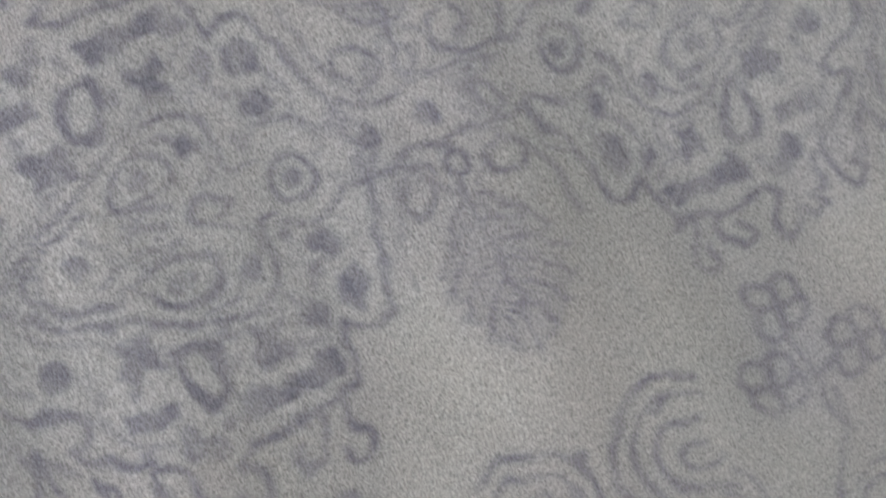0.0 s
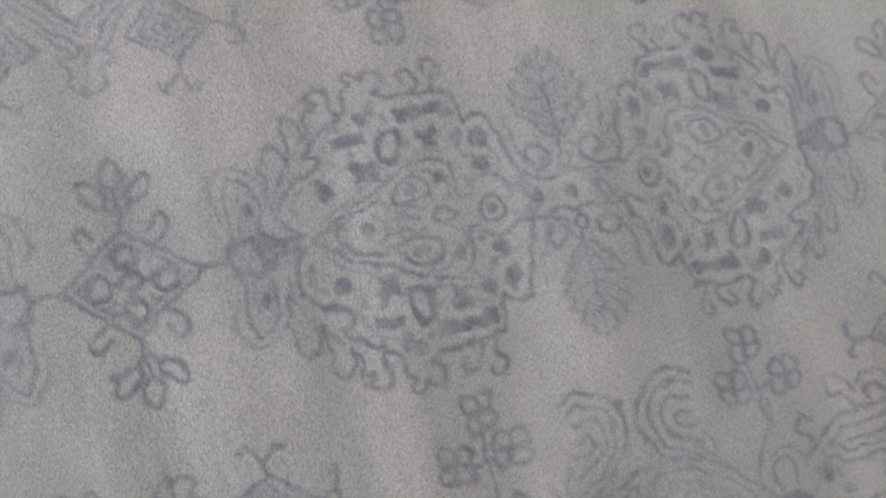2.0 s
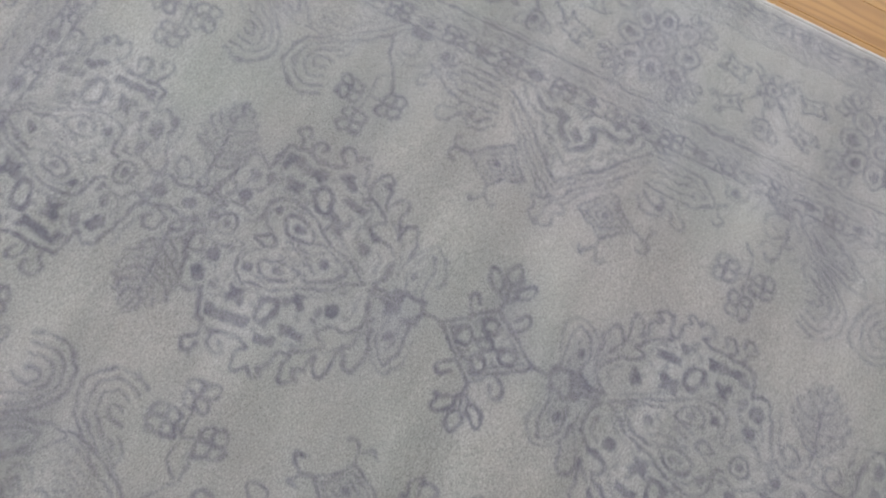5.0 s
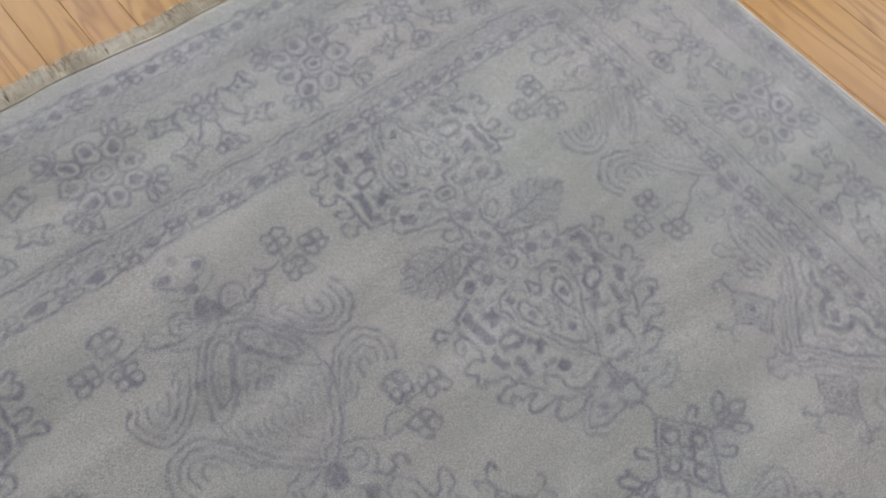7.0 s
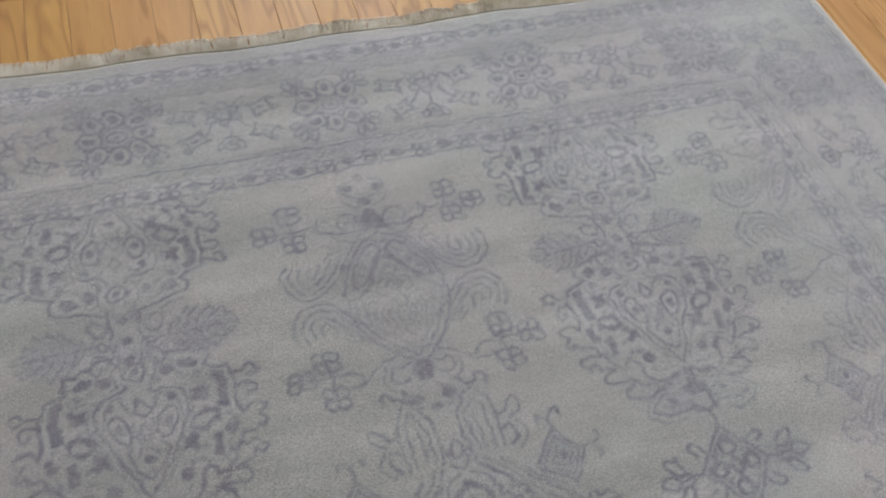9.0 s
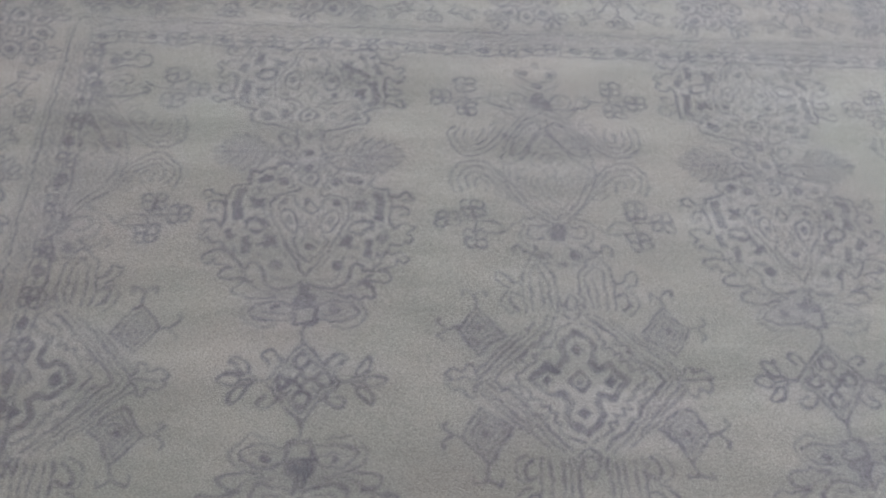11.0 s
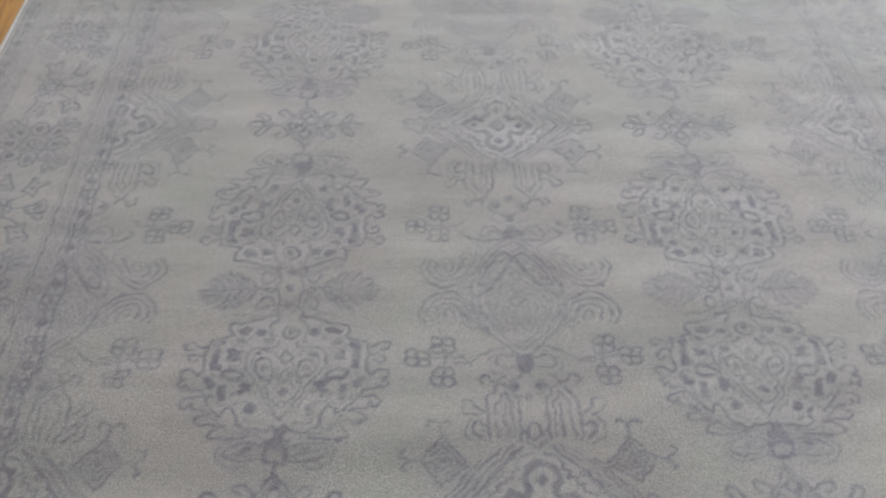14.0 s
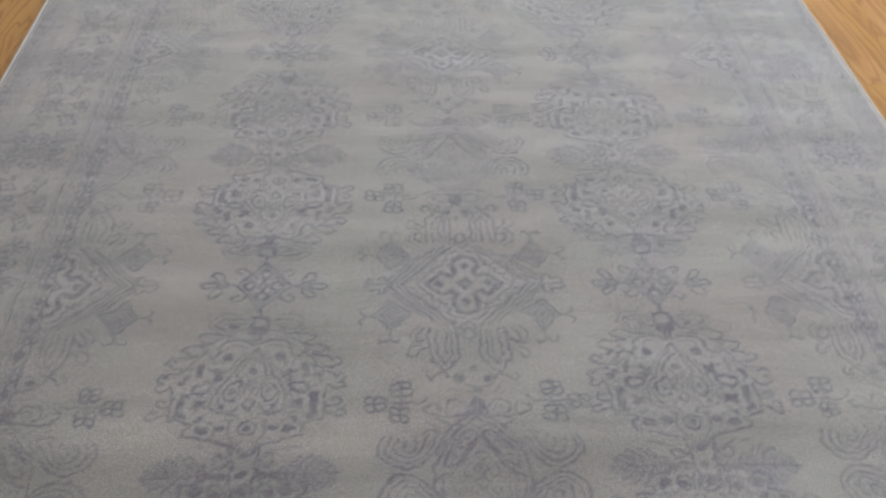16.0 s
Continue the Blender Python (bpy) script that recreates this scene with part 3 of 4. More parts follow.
def arabesque(p):
    """Half of the scrolling palmette between two large lozenges; v = 0 on the leaf row."""
    # washed ground
    p.fill((0, 14.0), (6.0, 12.0), (9.0, 5.0), (15.0, 5.0), (16.5, 1.0), (8.5, -2.0), (15.5, -5.5), (15.5, -8.0), (9.0, -9.0), (5.0, -15.5), (0, -20.0), tone=0.10)
    for w in (1, -1):
        d = -0.5 if w > 0 else -3.0
        p.line(0.6, (17.4, d + 6.6 * w), (18.4, d + 4.2 * w), (17.6, d + 1.6 * w), (15.2, d - 0.4 * w), (12.4, d - 0.4 * w), (9.8, d + 1.6 * w), (7.2, d + 4.6 * w))
        p.line(0.5, (16.2, d + 6.2 * w), (17.0, d + 3.8 * w), (16.0, d + 1.8 * w), (14.0, d + 0.8 * w), (11.6, d + 1.4 * w), (9.4, d + 3.6 * w), (7.8, d + 6.0 * w))
        p.line(0.5, (14.9, d + 5.6 * w), (15.4, d + 3.6 * w), (14.2, d + 2.2 * w), (12.2, d + 2.4 * w), (10.6, d + 4.4 * w), (9.4, d + 6.6 * w))
        p.line(0.5, (13.2, d + 5.4 * w), (13.7, d + 4.2 * w), (12.7, d + 3.4 * w), (11.7, d + 4.8 * w), (11.9, d + 6.2 * w), tone=0.9)
        p.line(0.42, (10.6, d + 6.6 * w), (9.4, d + 7.8 * w), (7.6, d + 7.6 * w), tone=0.8)
        p.line(0.42, (8.6, d + 2.0 * w), (7.2, d + 3.6 * w), (6.2, d + 5.6 * w), tone=0.75)
    # two almond leaves under the bud, each with a doubled edge and a vein of dots
    p.line(0.72, (0.4, 6.6), (2.1, 7.5), (4.4, 5.0), (6.3, 1.6), (6.8, -0.9), (4.5, 0.0), (2.2, 3.2), (0.4, 6.6))
    p.line(0.42, (1.4, 6.4), (3.2, 5.2), (5.0, 2.4), (5.9, 0.2), tone=0.8)
    p.line(0.42, (2.4, 8.6), (4.6, 6.8), (6.8, 3.4), (8.0, 0.2), tone=0.8)
    p.line(0.42, (0, 4.9), (1.5, 3.0), (3.8, -0.4), (5.8, -2.2), tone=0.7)
    for u, v in ((2.5, 5.2), (3.7, 3.2), (4.9, 1.3)):
        p.oval(u, v, 0.55, 0.45, -50, tone=0.7)
    p.line(0.5, (7.2, 10.4), (4.6, 8.8), (1.8, 9.0), (0, 7.6), tone=0.8)
    p.line(0.42, (9.4, 9.4), (7.2, 7.4), (8.4, 5.2), (9.8, 4.2), tone=0.65)
    p.line(0.65, (0, 10.6), (3.6, 7.6), (7.2, 2.2), (8.6, -1.8), tone=0.9)
    p.line(0.5, (1.2, 11.2), (4.6, 8.4), (8.0, 3.4), tone=0.8)
    p.line(0.65, (0, 6.4), (2.0, 2.6), (5.0, -1.6), (8.0, -3.4), tone=0.85)
    # a stem of small links down the middle
    for v in (1.6, -1.4, -4.6):
        p.line(0.5, (0, v + 1.3), (1.35, v), (0, v - 1.3), curve=False, tone=0.8)
    p.oval(0, -1.4, 0.5, tone=0.6)
    p.line(0.45, (1.6, 0.0), (3.0, -1.0), (3.2, -2.8), (1.8, -3.4), tone=0.75)
    # the ribbed cup: rows of slanting stitches between three curved edges
    p.line(0.5, (8.4, -2.4), (8.6, -5.6), (7.2, -9.8), (4.0, -14.0), (0.5, -17.2), tone=0.95)
    p.line(0.45, (7.2, -3.0), (7.2, -6.2), (5.8, -9.8), (3.0, -13.2), (0, -15.8), tone=0.9)
    p.line(0.42, (6.0, -3.6), (5.8, -6.4), (4.4, -9.6), (1.8, -12.6), (0, -14.4), tone=0.65)
    for k in range(5):
        u = 0.6 + 1.15 * k
        p.line(0.4, (u, -6.0 + 0.25 * k), (u + 0.5, -7.5 + 0.2 * k), (u - 0.1, -9.0 + 0.4 * k), tone=0.75)
        p.line(0.4, (u - 0.3, -9.6 + 0.5 * k), (u + 0.3, -11.0 + 0.5 * k), (u - 0.4, -12.2 + 0.6 * k), tone=0.6)
    for k in range(4):
        p.line(0.42, (10.6 - 0.7 * k, -6.8 - 1.0 * k), (8.2 - 0.8 * k, -9.6 - 0.9 * k), (5.6 - 0.8 * k, -12.4 - 0.7 * k), tone=0.7)
    p.line(0.42, (3.4, -4.2), (4.8, -4.0), (5.6, -5.2), (4.6, -6.2), tone=0.65)
    # bud towards one end: a dark heart, two pairs of curled sepals and three berries
    p.line(0.65, (1.2, 11.3), (5.0, 10.8), (8.4, 11.4), (10.2, 12.8), (9.2, 13.6))
    p.line(0.5, (2.0, 13.0), (3.6, 14.8), (5.4, 14.6), (6.2, 12.6), (5.4, 11.6))
    p.line(0.42, (2.8, 12.6), (4.0, 13.6), (4.8, 12.6), tone=0.85)
    p.line(0.42, (7.0, 12.2), (7.4, 13.6), (8.6, 14.4), tone=0.7)
    p.fill((0, 15.6), (1.1, 14.8), (2.3, 12.6), (2.2, 11.2), (0, 11.0), tone=0.95)
    p.oval(0, 17.4, 1.0, 0.9, tone=0.9)
    p.oval(2.5, 20.4, 1.0, 0.95)
    p.oval(0, 22.6, 0.85, 0.9, tone=0.85)
    p.line(0.45, (0.8, 18.2), (2.2, 18.6), (3.8, 19.8), (3.4, 21.6), (1.6, 22.2), tone=0.85)
    p.line(0.42, (1.2, 16.2), (3.0, 16.6), (4.4, 17.8), tone=0.7)
    # bud towards the other end
    p.line(0.5, (2.6, -15.0), (5.6, -15.6), (7.9, -17.1), (9.9, -18.6), (12.4, -18.5))
    p.line(0.5, (2.0, -17.0), (4.8, -17.0), (5.2, -18.6), (4.0, -19.6), (2.4, -19.2))
    p.line(0.42, (5.8, -16.8), (6.6, -18.4), (5.8, -20.4), (4.2, -21.2), tone=0.75)
    p.fill((0, -16.6), (1.6, -17.2), (1.8, -18.6), (0.9, -20.6), (0, -21.0), tone=0.9)
    p.oval(2.4, -23.4, 1.05, 0.95)
    p.oval(0, -25.4, 0.85, 0.8, tone=0.85)
    p.line(0.45, (0.8, -21.2), (1.9, -22.0), (3.6, -22.6), (3.4, -24.4), (1.6, -25.0), tone=0.8)


def blossom(p, u, v, r=1.05):
    for a in (45, 135, 225, 315):
        p.oval(u + 1.3 * math.cos(radians(a)), v + 1.2 * math.sin(radians(a)), r, r * 0.9, ring=0.62, tone=0.95)
    p.oval(u, v, 0.4)


def blossoms(p, sign, shift):
    """Three blossoms on one stem beside the palmette."""
    near, mid, far = (v + shift for v in ((10.7, 13.3, 16.9) if sign > 0 else (13.3, 15.9, 20.0)))
    blossom(p, 14.5, near * sign)
    blossom(p, 19.1, mid * sign)
    blossom(p, 14.4, far * sign)
    p.line(0.45, (9.4, (mid + 1.6) * sign), (11.0, (mid + 0.2) * sign), (14.0, (mid + 0.2) * sign), (17.4, mid * sign))
    p.line(0.45, (14.3, (near + 1.4) * sign), (14.0, (mid + 0.3) * sign), (14.3, (far - 1.6) * sign))


def rosette(p):
    """A border rosette with eight petals and four outer sprigs."""
    p.oval(0, 0, 1.5, 1.4, ring=0.6)
    p.oval(0, 0, 0.5, 0.5)
    p.oval(0, 0, 2.6, 2.5, ring=0.5, tone=0.7)
    for k in range(8):
        a = 45 * k
        c, s = math.cos(radians(a)), math.sin(radians(a))
        q = 4.8 if k % 2 == 0 else 5.4
        p.oval(q * c, q * s, 2.3, 1.9, a, ring=0.65)
        p.oval((q + 0.2) * c, (q + 0.2) * s, 1.2, 0.95, a)
        b = radians(a + 22.5)
        p.line(0.5, (3.2 * math.cos(b), 3.2 * math.sin(b)), (4.4 * math.cos(b), 4.4 * math.sin(b)), tone=0.8)
    for k in range(4):
        a = 45 + 90 * k
        c, s = math.cos(radians(a)), math.sin(radians(a))
        p.line(0.55, (7.4 * c, 7.4 * s), (8.4 * c, 8.4 * s))
        for d in (-15, -5, 5, 15):
            b = radians(a + d)
            r = 9.6 if abs(d) < 10 else 8.9
            p.oval(r * math.cos(b), r * math.sin(b), 1.3, 0.65, a + 2.2 * d, ring=0.5)


def spray(p):
    """The sprig of four-cornered buds between two rosettes."""
    def bud(u, v, turn, size=1.0):
        c, s = size * math.cos(radians(turn)), size * math.sin(radians(turn))

        def at(a, b):
            return u + a * c - b * s, v + a * s + b * c
        star = ((2.3, 1.9), (1.5, 0), (2.3, -1.9), (0, -1.15), (-2.2, -1.7), (-1.4, 0), (-2.2, 1.7), (0, 1.15))
        p.line(0.62, *[at(a, b) for a, b in star], curve=False, closed=True)
        p.oval(u, v, 0.55 * size, 0.5 * size, tone=0.85)
        for w in (-1, 1):
            p.line(0.5, at(2.3, 1.9 * w), at(3.0, 1.5 * w), at(2.7, 0.8 * w), tone=0.85)
    p.oval(-0.3, 1.8, 1.5, 1.3, ring=0.6)
    p.oval(-0.3, 1.8, 0.5, 0.45)
    for k in range(6):
        a = radians(60 * k + 30)
        p.oval(-0.3 + 2.5 * math.cos(a), 1.8 + 2.2 * math.sin(a), 0.95, 0.85, ring=0.55)
    for u, v, turn in ((7.0, 2.5, 15), (-7.4, 2.3, 165), (6.1, -4.0, -25), (-6.4, -4.1, 205)):
        bud(u, v, turn)
    p.oval(-0.2, -6.0, 1.5, 1.9, ring=0.62)
    p.oval(-0.2, -6.0, 0.6, 0.9)
    for w in (-1, 1):
        p.oval(-0.2 + 1.9 * w, -6.6, 0.8, 1.2, 30 * w, ring=0.5)
        p.line(0.55, (2.0 * w, 0.2), (3.0 * w, -1.6), (4.3 * w, -3.4))
        p.line(0.55, (2.6 * w, 2.6), (3.8 * w, 4.2), (5.2 * w, 3.2))
        p.line(0.5, (1.8 * w, 3.6), (2.6 * w, 5.0), (4.0 * w, 5.8), tone=0.9)
    p.line(0.55, (-0.3, -0.6), (0.3, -2.4), (-0.2, -4.2))


def guard_chain(p, s0, s1, v, step=4.675):
    """A row of beads and small blossoms on a thread."""
    k, s = 0, s0
    while s < s1:
        if k % 2 == 0:
            p.oval(s, v, 1.3, 1.05)
            p.line(0.6, (s + 1.1, v + 0.2), (s + 2.3, v + 0.1))
            p.line(0.6, (s - 1.1, v), (s - 2.0, v))
        else:
            for du, dv in ((0.95, 0.75), (0.95, -0.75), (-0.95, 0.75), (-0.95, -0.75)):
                p.oval(s + du, v + dv, 0.85, 0.66, ring=0.55)
            p.oval(s, v, 0.4)
        s += step
        k += 1


def guard_vine(p, s0, s1, v, h, wash):
    """A running vine with leaves on a washed ground."""
    p.fill((s0, v - h - 0.7), (s1, v - h - 0.7), (s1, v + h + 0.7), (s0, v + h + 0.7), tone=wash)
    n = int((s1 - s0) / 4.85)
    pts = [(s0 + 2.425 * k, v + (h if k % 2 else -h)) for k in range(2 * n + 1)]
    for k in range(0, len(pts) - 1, 8):
        p.line(0.42, *pts[k : k + 9], tone=0.6)
    for k in range(2 * n):
        u, w = pts[k]
        p.oval(u, v + (0.55 * h if k % 2 == 0 else -0.55 * h), 1.1, 0.45, 25, tone=0.5)


def column_x(column, y):
    """The rows of a hand-knotted rug lean: where a column's middle runs at this height."""
    if column == 0:
        return 0.009 - 0.012 * y
    return -0.422 - 0.0215 * y if column < 0 else 0.421


def field():
    clip = (-FIELD_X, FIELD_X, FIELD_BOT, FIELD_TOP)
    # rows of leaves and palmettes: height, squeeze along the rug, shift of the blossoms
    rows = ((MID_Y + ROW, 1.0, 0.0), (MID_Y, 1.0, 1.5), (LAST_Y, 0.93, 0.6))
    # the second repeat is woven tighter than the first
    squeeze = {(0, 1): 1.0, (0, -1): 1.0, (-1, 1): 0.93, (-1, -1): 0.90}
    for sx in (-1, 1):
        for side in (-1, 1):
            for r in (0, -1):
                for sy in (1, -1):
                    x = column_x(side, r * ROW - 0.15 * sy)
                    medallion(Pen(x, r * ROW, sx, sy * squeeze[r, sy], clip=clip))
                    x = column_x(side, r * ROW)
                    small_diamond(Pen(x, r * ROW, sx, sy, clip=clip))
                    small_petals(Pen(x, r * ROW, sx, sy, clip=clip))
            for y, tight, _ in rows:
                leaf_cross(Pen(column_x(side, y), y, sx, tight, clip=clip))
            # medallions cut by the end borders
            medallion(Pen(column_x(side, 0.6), ROW, sx, 1, clip=clip))
            medallion(Pen(column_x(side, -1.5), 2 * LAST_Y + ROW, sx, -1, clip=clip))
    for column, tone in ((0, 1.0), (-FIELD_X, 0.95), (FIELD_X, 0.95)):
        for sx in (-1, 1):
            for r in (0, -1):
                cx = column or column_x(0, r * ROW)
                for sy in (1, -1):
                    big_diamond(Pen(cx, r * ROW, sx, sy, clip=clip, tone=tone))
            for y, tight, shift in rows:
                cx = column or column_x(0, y)
                arabesque(Pen(cx, y, sx, tight, clip=clip, tone=0.9 * tone))
                for sign in (1, -1):
                    blossoms(Pen(cx, y, sx, tight, clip=clip, tone=tone), sign, shift)


def corner_hook(p):
    """A hooked sprig tucked into a corner of the field; u, v run inwards from the corner."""
    p.line(0.6, (2.0, 7.6), (5.2, 6.6), (8.4, 7.0), (9.8, 5.2), (8.6, 3.6), (6.6, 4.2), (7.0, 5.4))
    p.line(0.6, (7.4, 2.0), (6.4, 4.4), (3.6, 5.0), (2.2, 3.6))
    p.line(0.5, (3.0, 9.8), (5.6, 9.0), (7.2, 10.2), (6.0, 11.4), (4.4, 10.8), tone=0.9)
    p.oval(4.6, 3.2, 0.9, 0.8)


def border():
    for sx in (-1, 1):
        corner_hook(Pen(sx * FIELD_X, FIELD_TOP, -sx, -1))
        corner_hook(Pen(sx * FIELD_X, FIELD_BOT, -sx, 1))
    frames = []
    for sy, base in ((1, FIELD_TOP), (-1, FIELD_BOT)):
        frames.append((Pen(0, base, 1, sy), -100.0, 100.0, 0))
    for sx in (-1, 1):
        frames.append((Pen(sx * FIELD_X, MID_Y, sx, 1, swap=True), -141.0, 141.0, 1))
    for p, s0, s1, side in frames:
        inner = 119.0 if side else FIELD_X * 100
        # along, across: lines of the inner guard, main border and outer guard
        far = (0, 3.0, 6.4, 26.6, 30.0, 33.0) if side else (0, 3.2, 6.4, 25.0, 28.6, 32.4)
        for k, d in enumerate(far):
            e = inner + d
            p.line(0.55 if k in (0, 2, 5) else 0.45, (-e, d), (0, d), (e, d), curve=False, tone=1.0 if k in (0, 2, 5) else 0.8)
        p.line(0.45, (-inner - far[2] - 0.9, far[2] + 0.9), (inner + far[2] + 0.9, far[2] + 0.9), tone=0.6)
        guard_chain(p, -(26 if side else 18) * 4.675, inner + 2, (far[0] + far[1]) / 2 + 0.1)
        guard_vine(p, -inner - 4, inner + 5, (far[1] + far[2]) / 2, 0.8, 0.06 if side else 0.12)
        guard_vine(p, -inner - far[3], inner + far[3], (far[3] + far[4]) / 2, 1.2, 0.08 if side else 0.16)
        guard_chain(p, -(34 if side else 26) * 4.3, inner + far[4], (far[4] + far[5]) / 2, 4.3)
    for sy, base in ((1, 0.890), (-1, 2 * MID_Y - 0.890)):
        for k in range(-2, 3):
            rosette(Pen(0.402 * k, base, 1, sy))
        for k in range(-2, 2):
            spray(Pen(0.402 * (k + 0.5), base, 1, sy))
        for k in (-1, 1):
            spray(Pen(0.965 * k, base, 1, sy))
    for sx in (-1, 1):
        for k in range(7):
            rosette(Pen(sx * 1.005, 0.738 - 0.4017 * k, 1, 1))
            if k < 6:
                spray(Pen(sx * 1.005, 0.738 - 0.4017 * (k + 0.5), sx, 1, swap=True))


field()
border()


def rug():
    thing = tagged(new("rug"), "pale grey wool rug with faded blue-grey floral pattern and beige fringe", "rug")
    wave = 0.0011 * smooth_noise(0.22) + 0.0004 * smooth_noise(0.07)
    ex = np.minimum(HALF_W - np.abs(GX), np.minimum(END_Y - GY, GY - FOOT_Y))
    drop = np.clip(1 - ex / 0.010, 0, 1) ** 2 * (PILE - 0.004)
    # the ends of a hand-made rug are not quite straight
    bow = 0.0075 + 0.0035 * np.cos(17.9 * (GX - 0.06)) + 0.003 * np.cos(5.6 * (GX - 0.47)) + 0.0008 * np.sin(47 * GX)
    y = GY + bow * np.clip((GY - 0.95) / 0.135, 0, 1)
    z = np.maximum(wave, -0.003) - drop
    co = np.stack([GX, y, z], -1).reshape(-1, 3)
    idx = np.arange(NX * NY).reshape(NY, NX)
    quads = np.stack([idx[:-1, :-1], idx[:-1, 1:], idx[1:, 1:], idx[1:, :-1]], -1).reshape(-1, 4)
    me = bpy.data.meshes.new("wool_surface")
    me.vertices.add(len(co))
    me.vertices.foreach_set("co", co.ravel().astype(np.float32))
    me.loops.add(quads.size)
    me.loops.foreach_set("vertex_index", quads.ravel().astype(np.int32))
    me.polygons.add(len(quads))
    me.polygons.foreach_set("loop_start", np.arange(0, quads.size, 4, dtype=np.int32))
    me.polygons.foreach_set("use_smooth", np.ones(len(quads), bool))
    me.update(calc_edges=True)
    at = me.attributes.new("dye", "FLOAT", "POINT")
    at.data.foreach_set("value", DYE.ravel().astype(np.float32))
    # the washed dye has bled a little into the wool round the motifs
    soft = DYE.copy()
    for _ in range(3):
        for axis in (0, 1):
            c = np.cumsum(np.pad(soft, [(6, 5) if a == axis else (0, 0) for a in (0, 1)], mode="edge"), axis)
            lo, hi = (c[:-11], c[11:]) if axis == 0 else (c[:, :-11], c[:, 11:])
            soft = np.pad(hi - lo, [(0, soft.shape[a] - (hi - lo).shape[a]) for a in (0, 1)], mode="edge") / 11
    pale = me.attributes.new("pale", "FLOAT", "POINT")
    pale.data.foreach_set("value", PALE.ravel().astype(np.float32))
    bleed = me.attributes.new("bleed", "FLOAT", "POINT")
    bleed.data.foreach_set("value", soft.ravel().astype(np.float32))
    me.materials.append(PILE_MAT)
    pile = new("wool_surface", me)
    pile.parent = thing
    tagged(pile, "cut wool pile with faded medallions and lozenges")
    # woven backing under the pile
    bm = bmesh.new()
    box(bm, -HALF_W, HALF_W, FOOT_Y, END_Y - 0.006, FLOOR_Z + 0.0005, FLOOR_Z + 0.006)
    part("backing", bm, BAND_MAT, thing)
    # overcast side cords
    for sx in (-1, 1):
        bm = bmesh.new()
        n, m = 620, 8
        rings = []
        for k in range(n + 1):
            yy = FOOT_Y + (END_Y - FOOT_Y) * k / n
            r = 0.0052 + 0.0005 * math.sin(k * 2.4)
            cx = sx * (HALF_W + 0.001 + 0.0012 * math.sin(yy * 7 + sx))
            rings.append([bm.verts.new((cx + r * math.cos(a), yy, FLOOR_Z + 0.0058 + r * math.sin(a))) for a in (2 * math.pi * q / m for q in range(m))])
        for a, c in zip(rings, rings[1:]):
            for q in range(m):
                f = bm.faces.new((a[q], a[(q + 1) % m], c[(q + 1) % m], c[q]))
                f.smooth = True
        part("selvedge", bm, SELVEDGE_MAT, thing, "pale grey overcast wool side cord")
    return thing, (lambda x: 0.0075 + 0.0035 * math.cos(17.9 * (x - 0.06)) + 0.003 * math.cos(5.6 * (x - 0.47)) + 0.0008 * math.sin(47 * x))


RUG, BOW = rug()


def tassel_mesh(name, seed):
    """A flat tuft of loose cotton strands, hanging towards +y."""
    r = random.Random(seed)
    bm = bmesh.new()
    for k in range(17):
        x0 = (k - 8) * 0.00064 + r.uniform(-0.0004, 0.0004)
        z0 = r.uniform(0.001, 0.0045)
        length = r.uniform(0.034, 0.047)
        sway, curl, lift = r.uniform(-0.006, 0.006), r.uniform(-0.004, 0.004), r.uniform(0.001, 0.009)
        rings = []
        for s in range(6):
            f = s / 5
            rad = 0.00085 * (1 - 0.45 * f)
            cx = x0 + sway * f * f + curl * math.sin(3.1 * f)
            cz = max(z0 + lift * math.sin(math.pi * f) - (z0 - 0.001) * f, 0.001)
            rings.append([bm.verts.new((cx + rad * math.cos(a), length * f, cz + rad * math.sin(a))) for a in (0.0, 2.09, 4.19)])
        for a, c in zip(rings, rings[1:]):
            for q in range(3):
                bm.faces.new((a[q], a[(q + 1) % 3], c[(q + 1) % 3], c[q])).smooth = True
    me = bpy.data.meshes.new(name)
    bm.to_mesh(me)
    bm.free()
    me.materials.append(FRINGE_MAT)
    return me


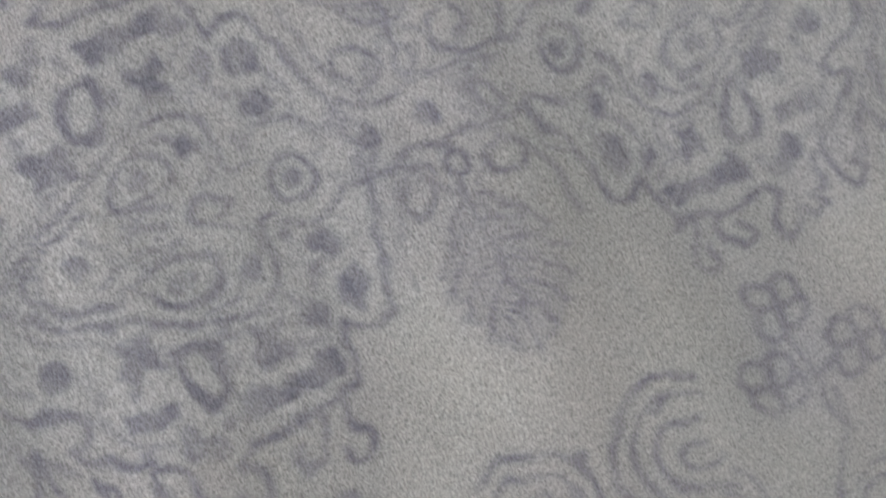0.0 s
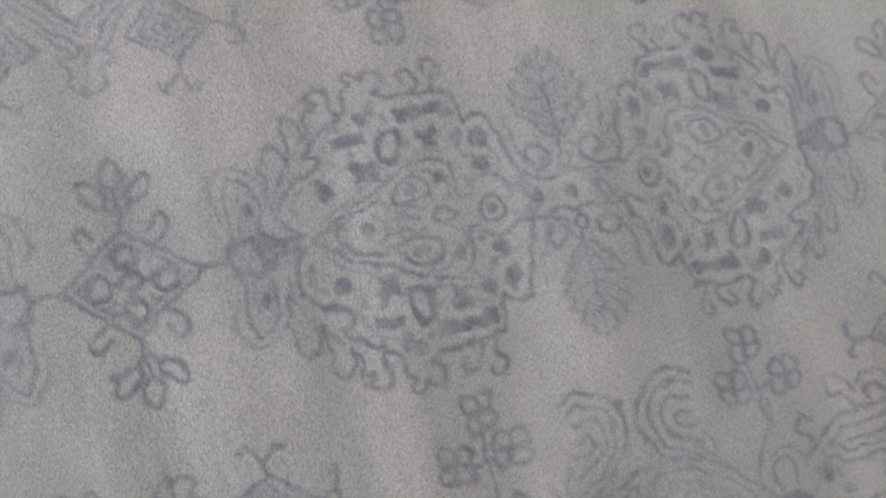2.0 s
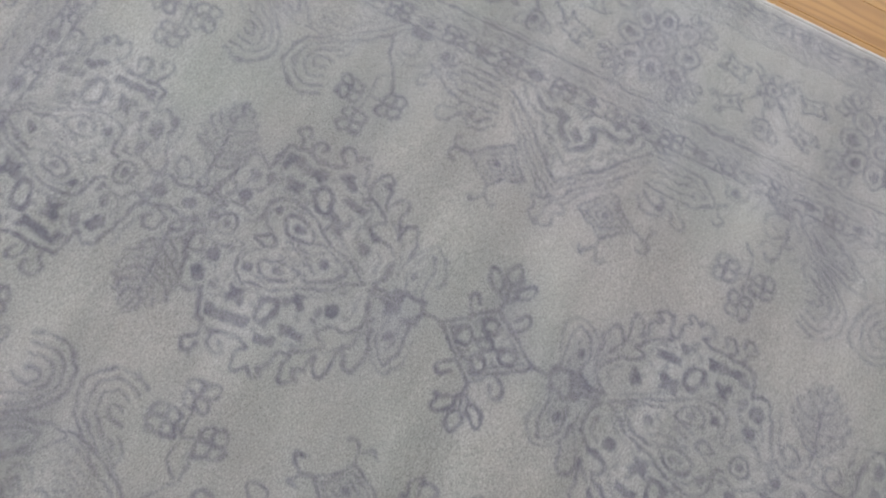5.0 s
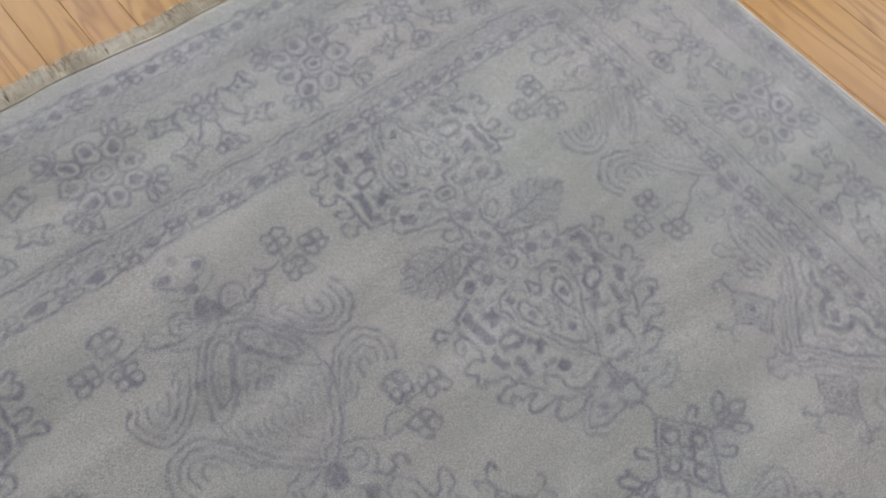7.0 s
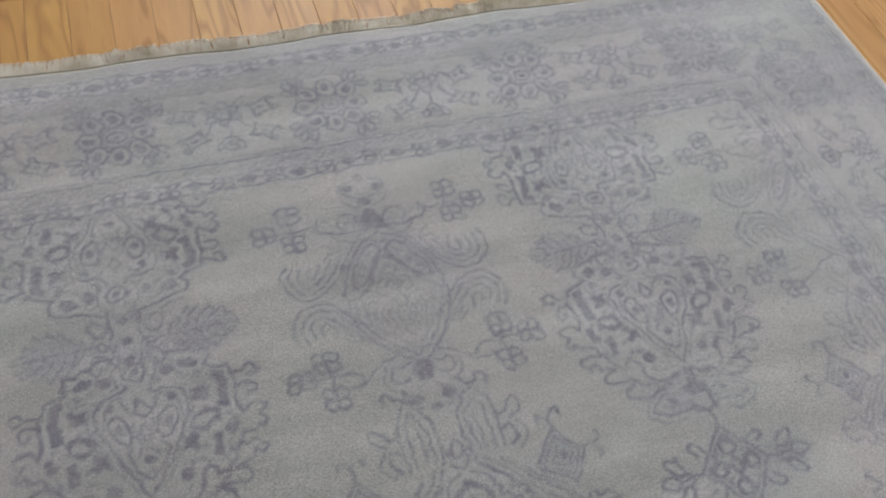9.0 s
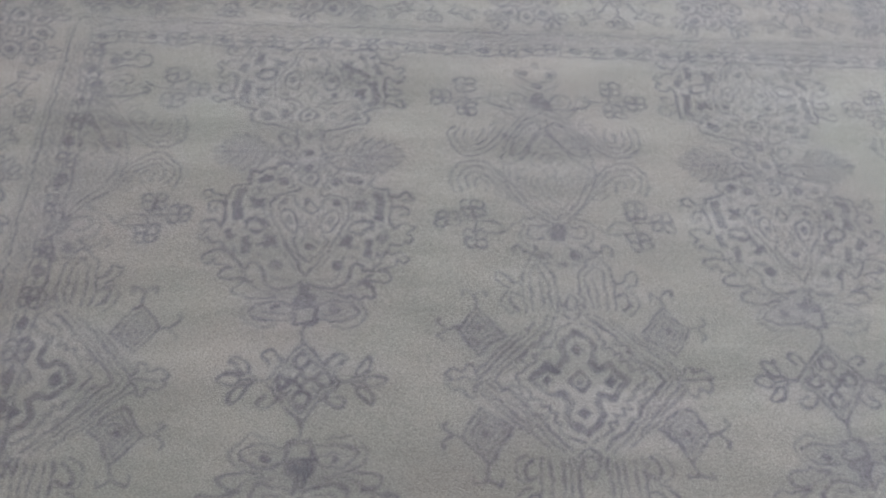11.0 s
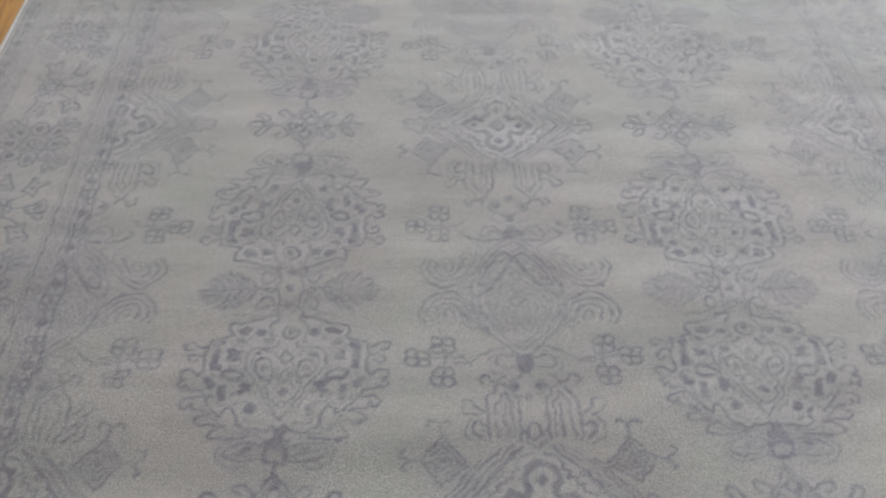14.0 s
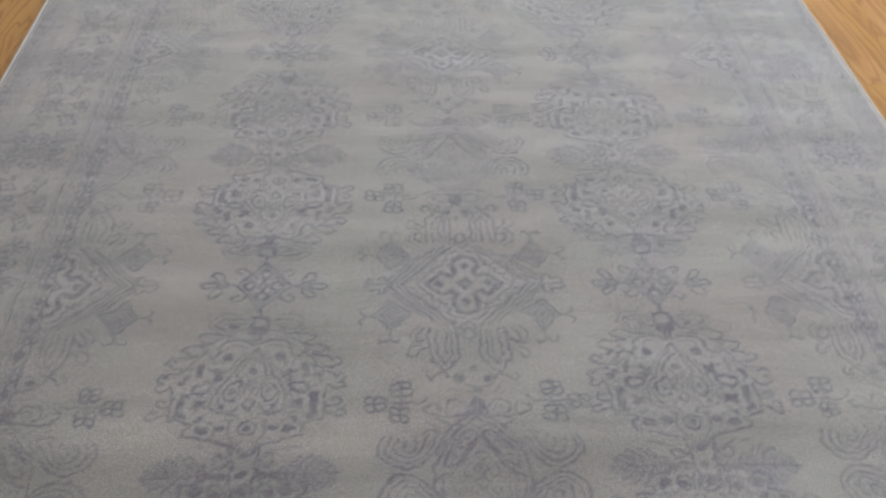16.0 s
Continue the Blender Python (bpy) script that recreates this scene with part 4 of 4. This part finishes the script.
def fringe(thing, end, sign, singly):
    bm = bmesh.new()
    n, m = 300, 8
    # flat woven strip and the dark cord that closes the pile
    for k in range(n):
        xa, xb = -HALF_W + 2 * HALF_W * k / n, -HALF_W + 2 * HALF_W * (k + 1) / n
        qs = []
        for x in (xa, xb):
            e = end + (BOW(x) if sign > 0 else 0)
            qs.append([bm.verts.new((x, e + sign * d, FLOOR_Z + z)) for d, z in ((-0.004, 0.0062), (0.004, 0.0062), (0.008, 0.004), (0.008, 0.0006))])
        for q in range(3):
            f = (qs[0][q], qs[1][q], qs[1][q + 1], qs[0][q + 1])
            bm.faces.new(f if sign < 0 else f[::-1])
    strip = part("end_band", bm, BAND_MAT, thing, "narrow beige flat-woven end strip")
    bm = bmesh.new()
    rings = []
    for k in range(n + 1):
        x = -HALF_W + 2 * HALF_W * k / n
        e = end + (BOW(x) if sign > 0 else 0) + sign * 0.0015
        rings.append([bm.verts.new((x, e + 0.0011 * math.cos(a), FLOOR_Z + 0.0072 + 0.0011 * math.sin(a))) for a in (2 * math.pi * q / m for q in range(m))])
    for a, c in zip(rings, rings[1:]):
        for q in range(m):
            bm.faces.new((a[q], a[(q + 1) % m], c[(q + 1) % m], c[q])).smooth = True
    part("end_cord", bm, CORD_MAT, thing, "thin dark edging cord")
    meshes = [tassel_mesh("tassel", 11 + k) for k in range(6)]
    r = random.Random(3 if singly else 4)
    holder = new("fringe")
    holder.parent = thing
    tagged(holder, "short beige cotton fringe lying on the boards")
    count = 292
    joined = bmesh.new()
    for k in range(count):
        x = -HALF_W + 2 * HALF_W * (k + 0.5) / count
        e = end + (BOW(x) if sign > 0 else 0) + sign * 0.004
        clump = 0.5 + 0.5 * math.sin(x * 61 + 3 * math.sin(x * 17))
        mt = Matrix.LocRotScale((x + r.uniform(-0.001, 0.001), e, FLOOR_Z + 0.0004), Euler((0, 0, r.uniform(-0.16, 0.16) + (0 if sign > 0 else math.pi))), (1.15, 0.9 + 0.1 * clump + r.uniform(-0.04, 0.04), 0.8 + 0.8 * clump))
        me = meshes[r.randrange(6)]
        if singly:
            ob = new("tassel", me)
            ob.parent, ob.matrix_basis = holder, mt
        else:
            before = len(joined.verts)
            joined.from_mesh(me)
            joined.verts.ensure_lookup_table()
            bmesh.ops.transform(joined, matrix=mt, verts=joined.verts[before:])
    if singly:
        joined.free()
    else:
        tagged(part("tassels", joined, FRINGE_MAT, holder), kind="stuff")


fringe(RUG, END_Y, 1, True)
fringe(RUG, FOOT_Y, -1, False)


# ---- oak strip floor ----
BOARD = 0.0835
FLOOR = tagged(new("floor"), "honey-coloured oak strip floor with satin varnish", "floor", kind="structure")
bm = bmesh.new()
box(bm, RX0 - 0.02, RX1 + 0.02, RY0 - 0.02, RY1 + 0.02, FLOOR_Z - 0.05, FLOOR_Z - 0.004)
part("subfloor", bm, GAP_MAT, FLOOR)


def board_faces(x0, x1, y0, y1, z, base):
    c, d = 0.0008, 0.0006
    vs = [(x0, y0, z - 0.006), (x1, y0, z - 0.006), (x1, y1, z - 0.006), (x0, y1, z - 0.006),
          (x0, y0, z - d), (x1, y0, z - d), (x1, y1, z - d), (x0, y1, z - d),
          (x0 + c, y0 + c, z), (x1 - c, y0 + c, z), (x1 - c, y1 - c, z), (x0 + c, y1 - c, z)]
    fs = [(0, 1, 5, 4), (1, 2, 6, 5), (2, 3, 7, 6), (3, 0, 4, 7), (4, 5, 9, 8), (5, 6, 10, 9), (6, 7, 11, 10), (7, 4, 8, 11), (8, 9, 10, 11)]
    return vs, [tuple(i + base for i in f) for f in fs]


def boards():
    r = random.Random(21)
    rest_v, rest_f = [], []
    shared = {}
    made = 0
    cols = int((RX1 - RX0) / BOARD)
    for k in range(cols):
        x0 = RX0 + k * BOARD + 0.0005 + (0.041 - (RX0 + 37 * BOARD)) % BOARD - BOARD
        x1 = x0 + BOARD - 0.0007
        y = RY0 - r.uniform(0, 0.8)
        while y < RY1:
            length = r.choice((0.45, 0.6, 0.75, 0.9, 1.05))
            ya, yb = y, y + length - 0.0008
            y += length
            if x0 < RX0 or ya < RY0:
                ya = max(ya, RY0)
            yb = min(yb, RY1)
            xa = max(x0, RX0)
            if yb - ya < 0.02 or x1 - xa < 0.01:
                continue
            near = (yb > 1.0 and -1.6 < x0 < 1.9) or (yb > -1.2 and (1.0 < x0 < 1.75 or -1.75 < x0 < -1.0))
            if near and made < 290:
                key = (round(xa - x0, 4), round(yb - ya, 3))
                if key not in shared:
                    vs, fs = board_faces(0, x1 - xa, 0, yb - ya, 0, 0)
                    me = bpy.data.meshes.new("board")
                    me.from_pydata(vs, [], fs)
                    me.materials.append(OAK_MAT)
                    shared[key] = me
                ob = new("board", shared[key])
                ob.parent = FLOOR
                ob.location = (xa, ya, FLOOR_Z + r.uniform(-0.0003, 0))
                made += 1
            else:
                vs, fs = board_faces(xa, x1, ya, yb, FLOOR_Z, len(rest_v))
                rest_v += vs
                rest_f += fs
    me = bpy.data.meshes.new("boards")
    me.from_pydata(rest_v, [], rest_f)
    me.materials.append(OAK_MAT)
    ob = new("boards", me)
    ob.parent = FLOOR
    tagged(ob, kind="stuff")


boards()


def baseboards():
    for name, r in (("baseboard_north", (RX0, RX1, RY1 - 0.015, RY1)), ("baseboard_south", (RX0, RX1, RY0, RY0 + 0.015)), ("baseboard_west", (RX0, RX0 + 0.015, RY0 + 0.015, RY1 - 0.015)), ("baseboard_east", (RX1 - 0.015, RX1, RY0 + 0.015, RY1 - 0.015))):
        bm = bmesh.new()
        box(bm, *r, FLOOR_Z, FLOOR_Z + 0.1)
        tagged(part(name, bm, TRIM_MAT), "white painted baseboard along the wall", "baseboard", kind="structure")


baseboards()
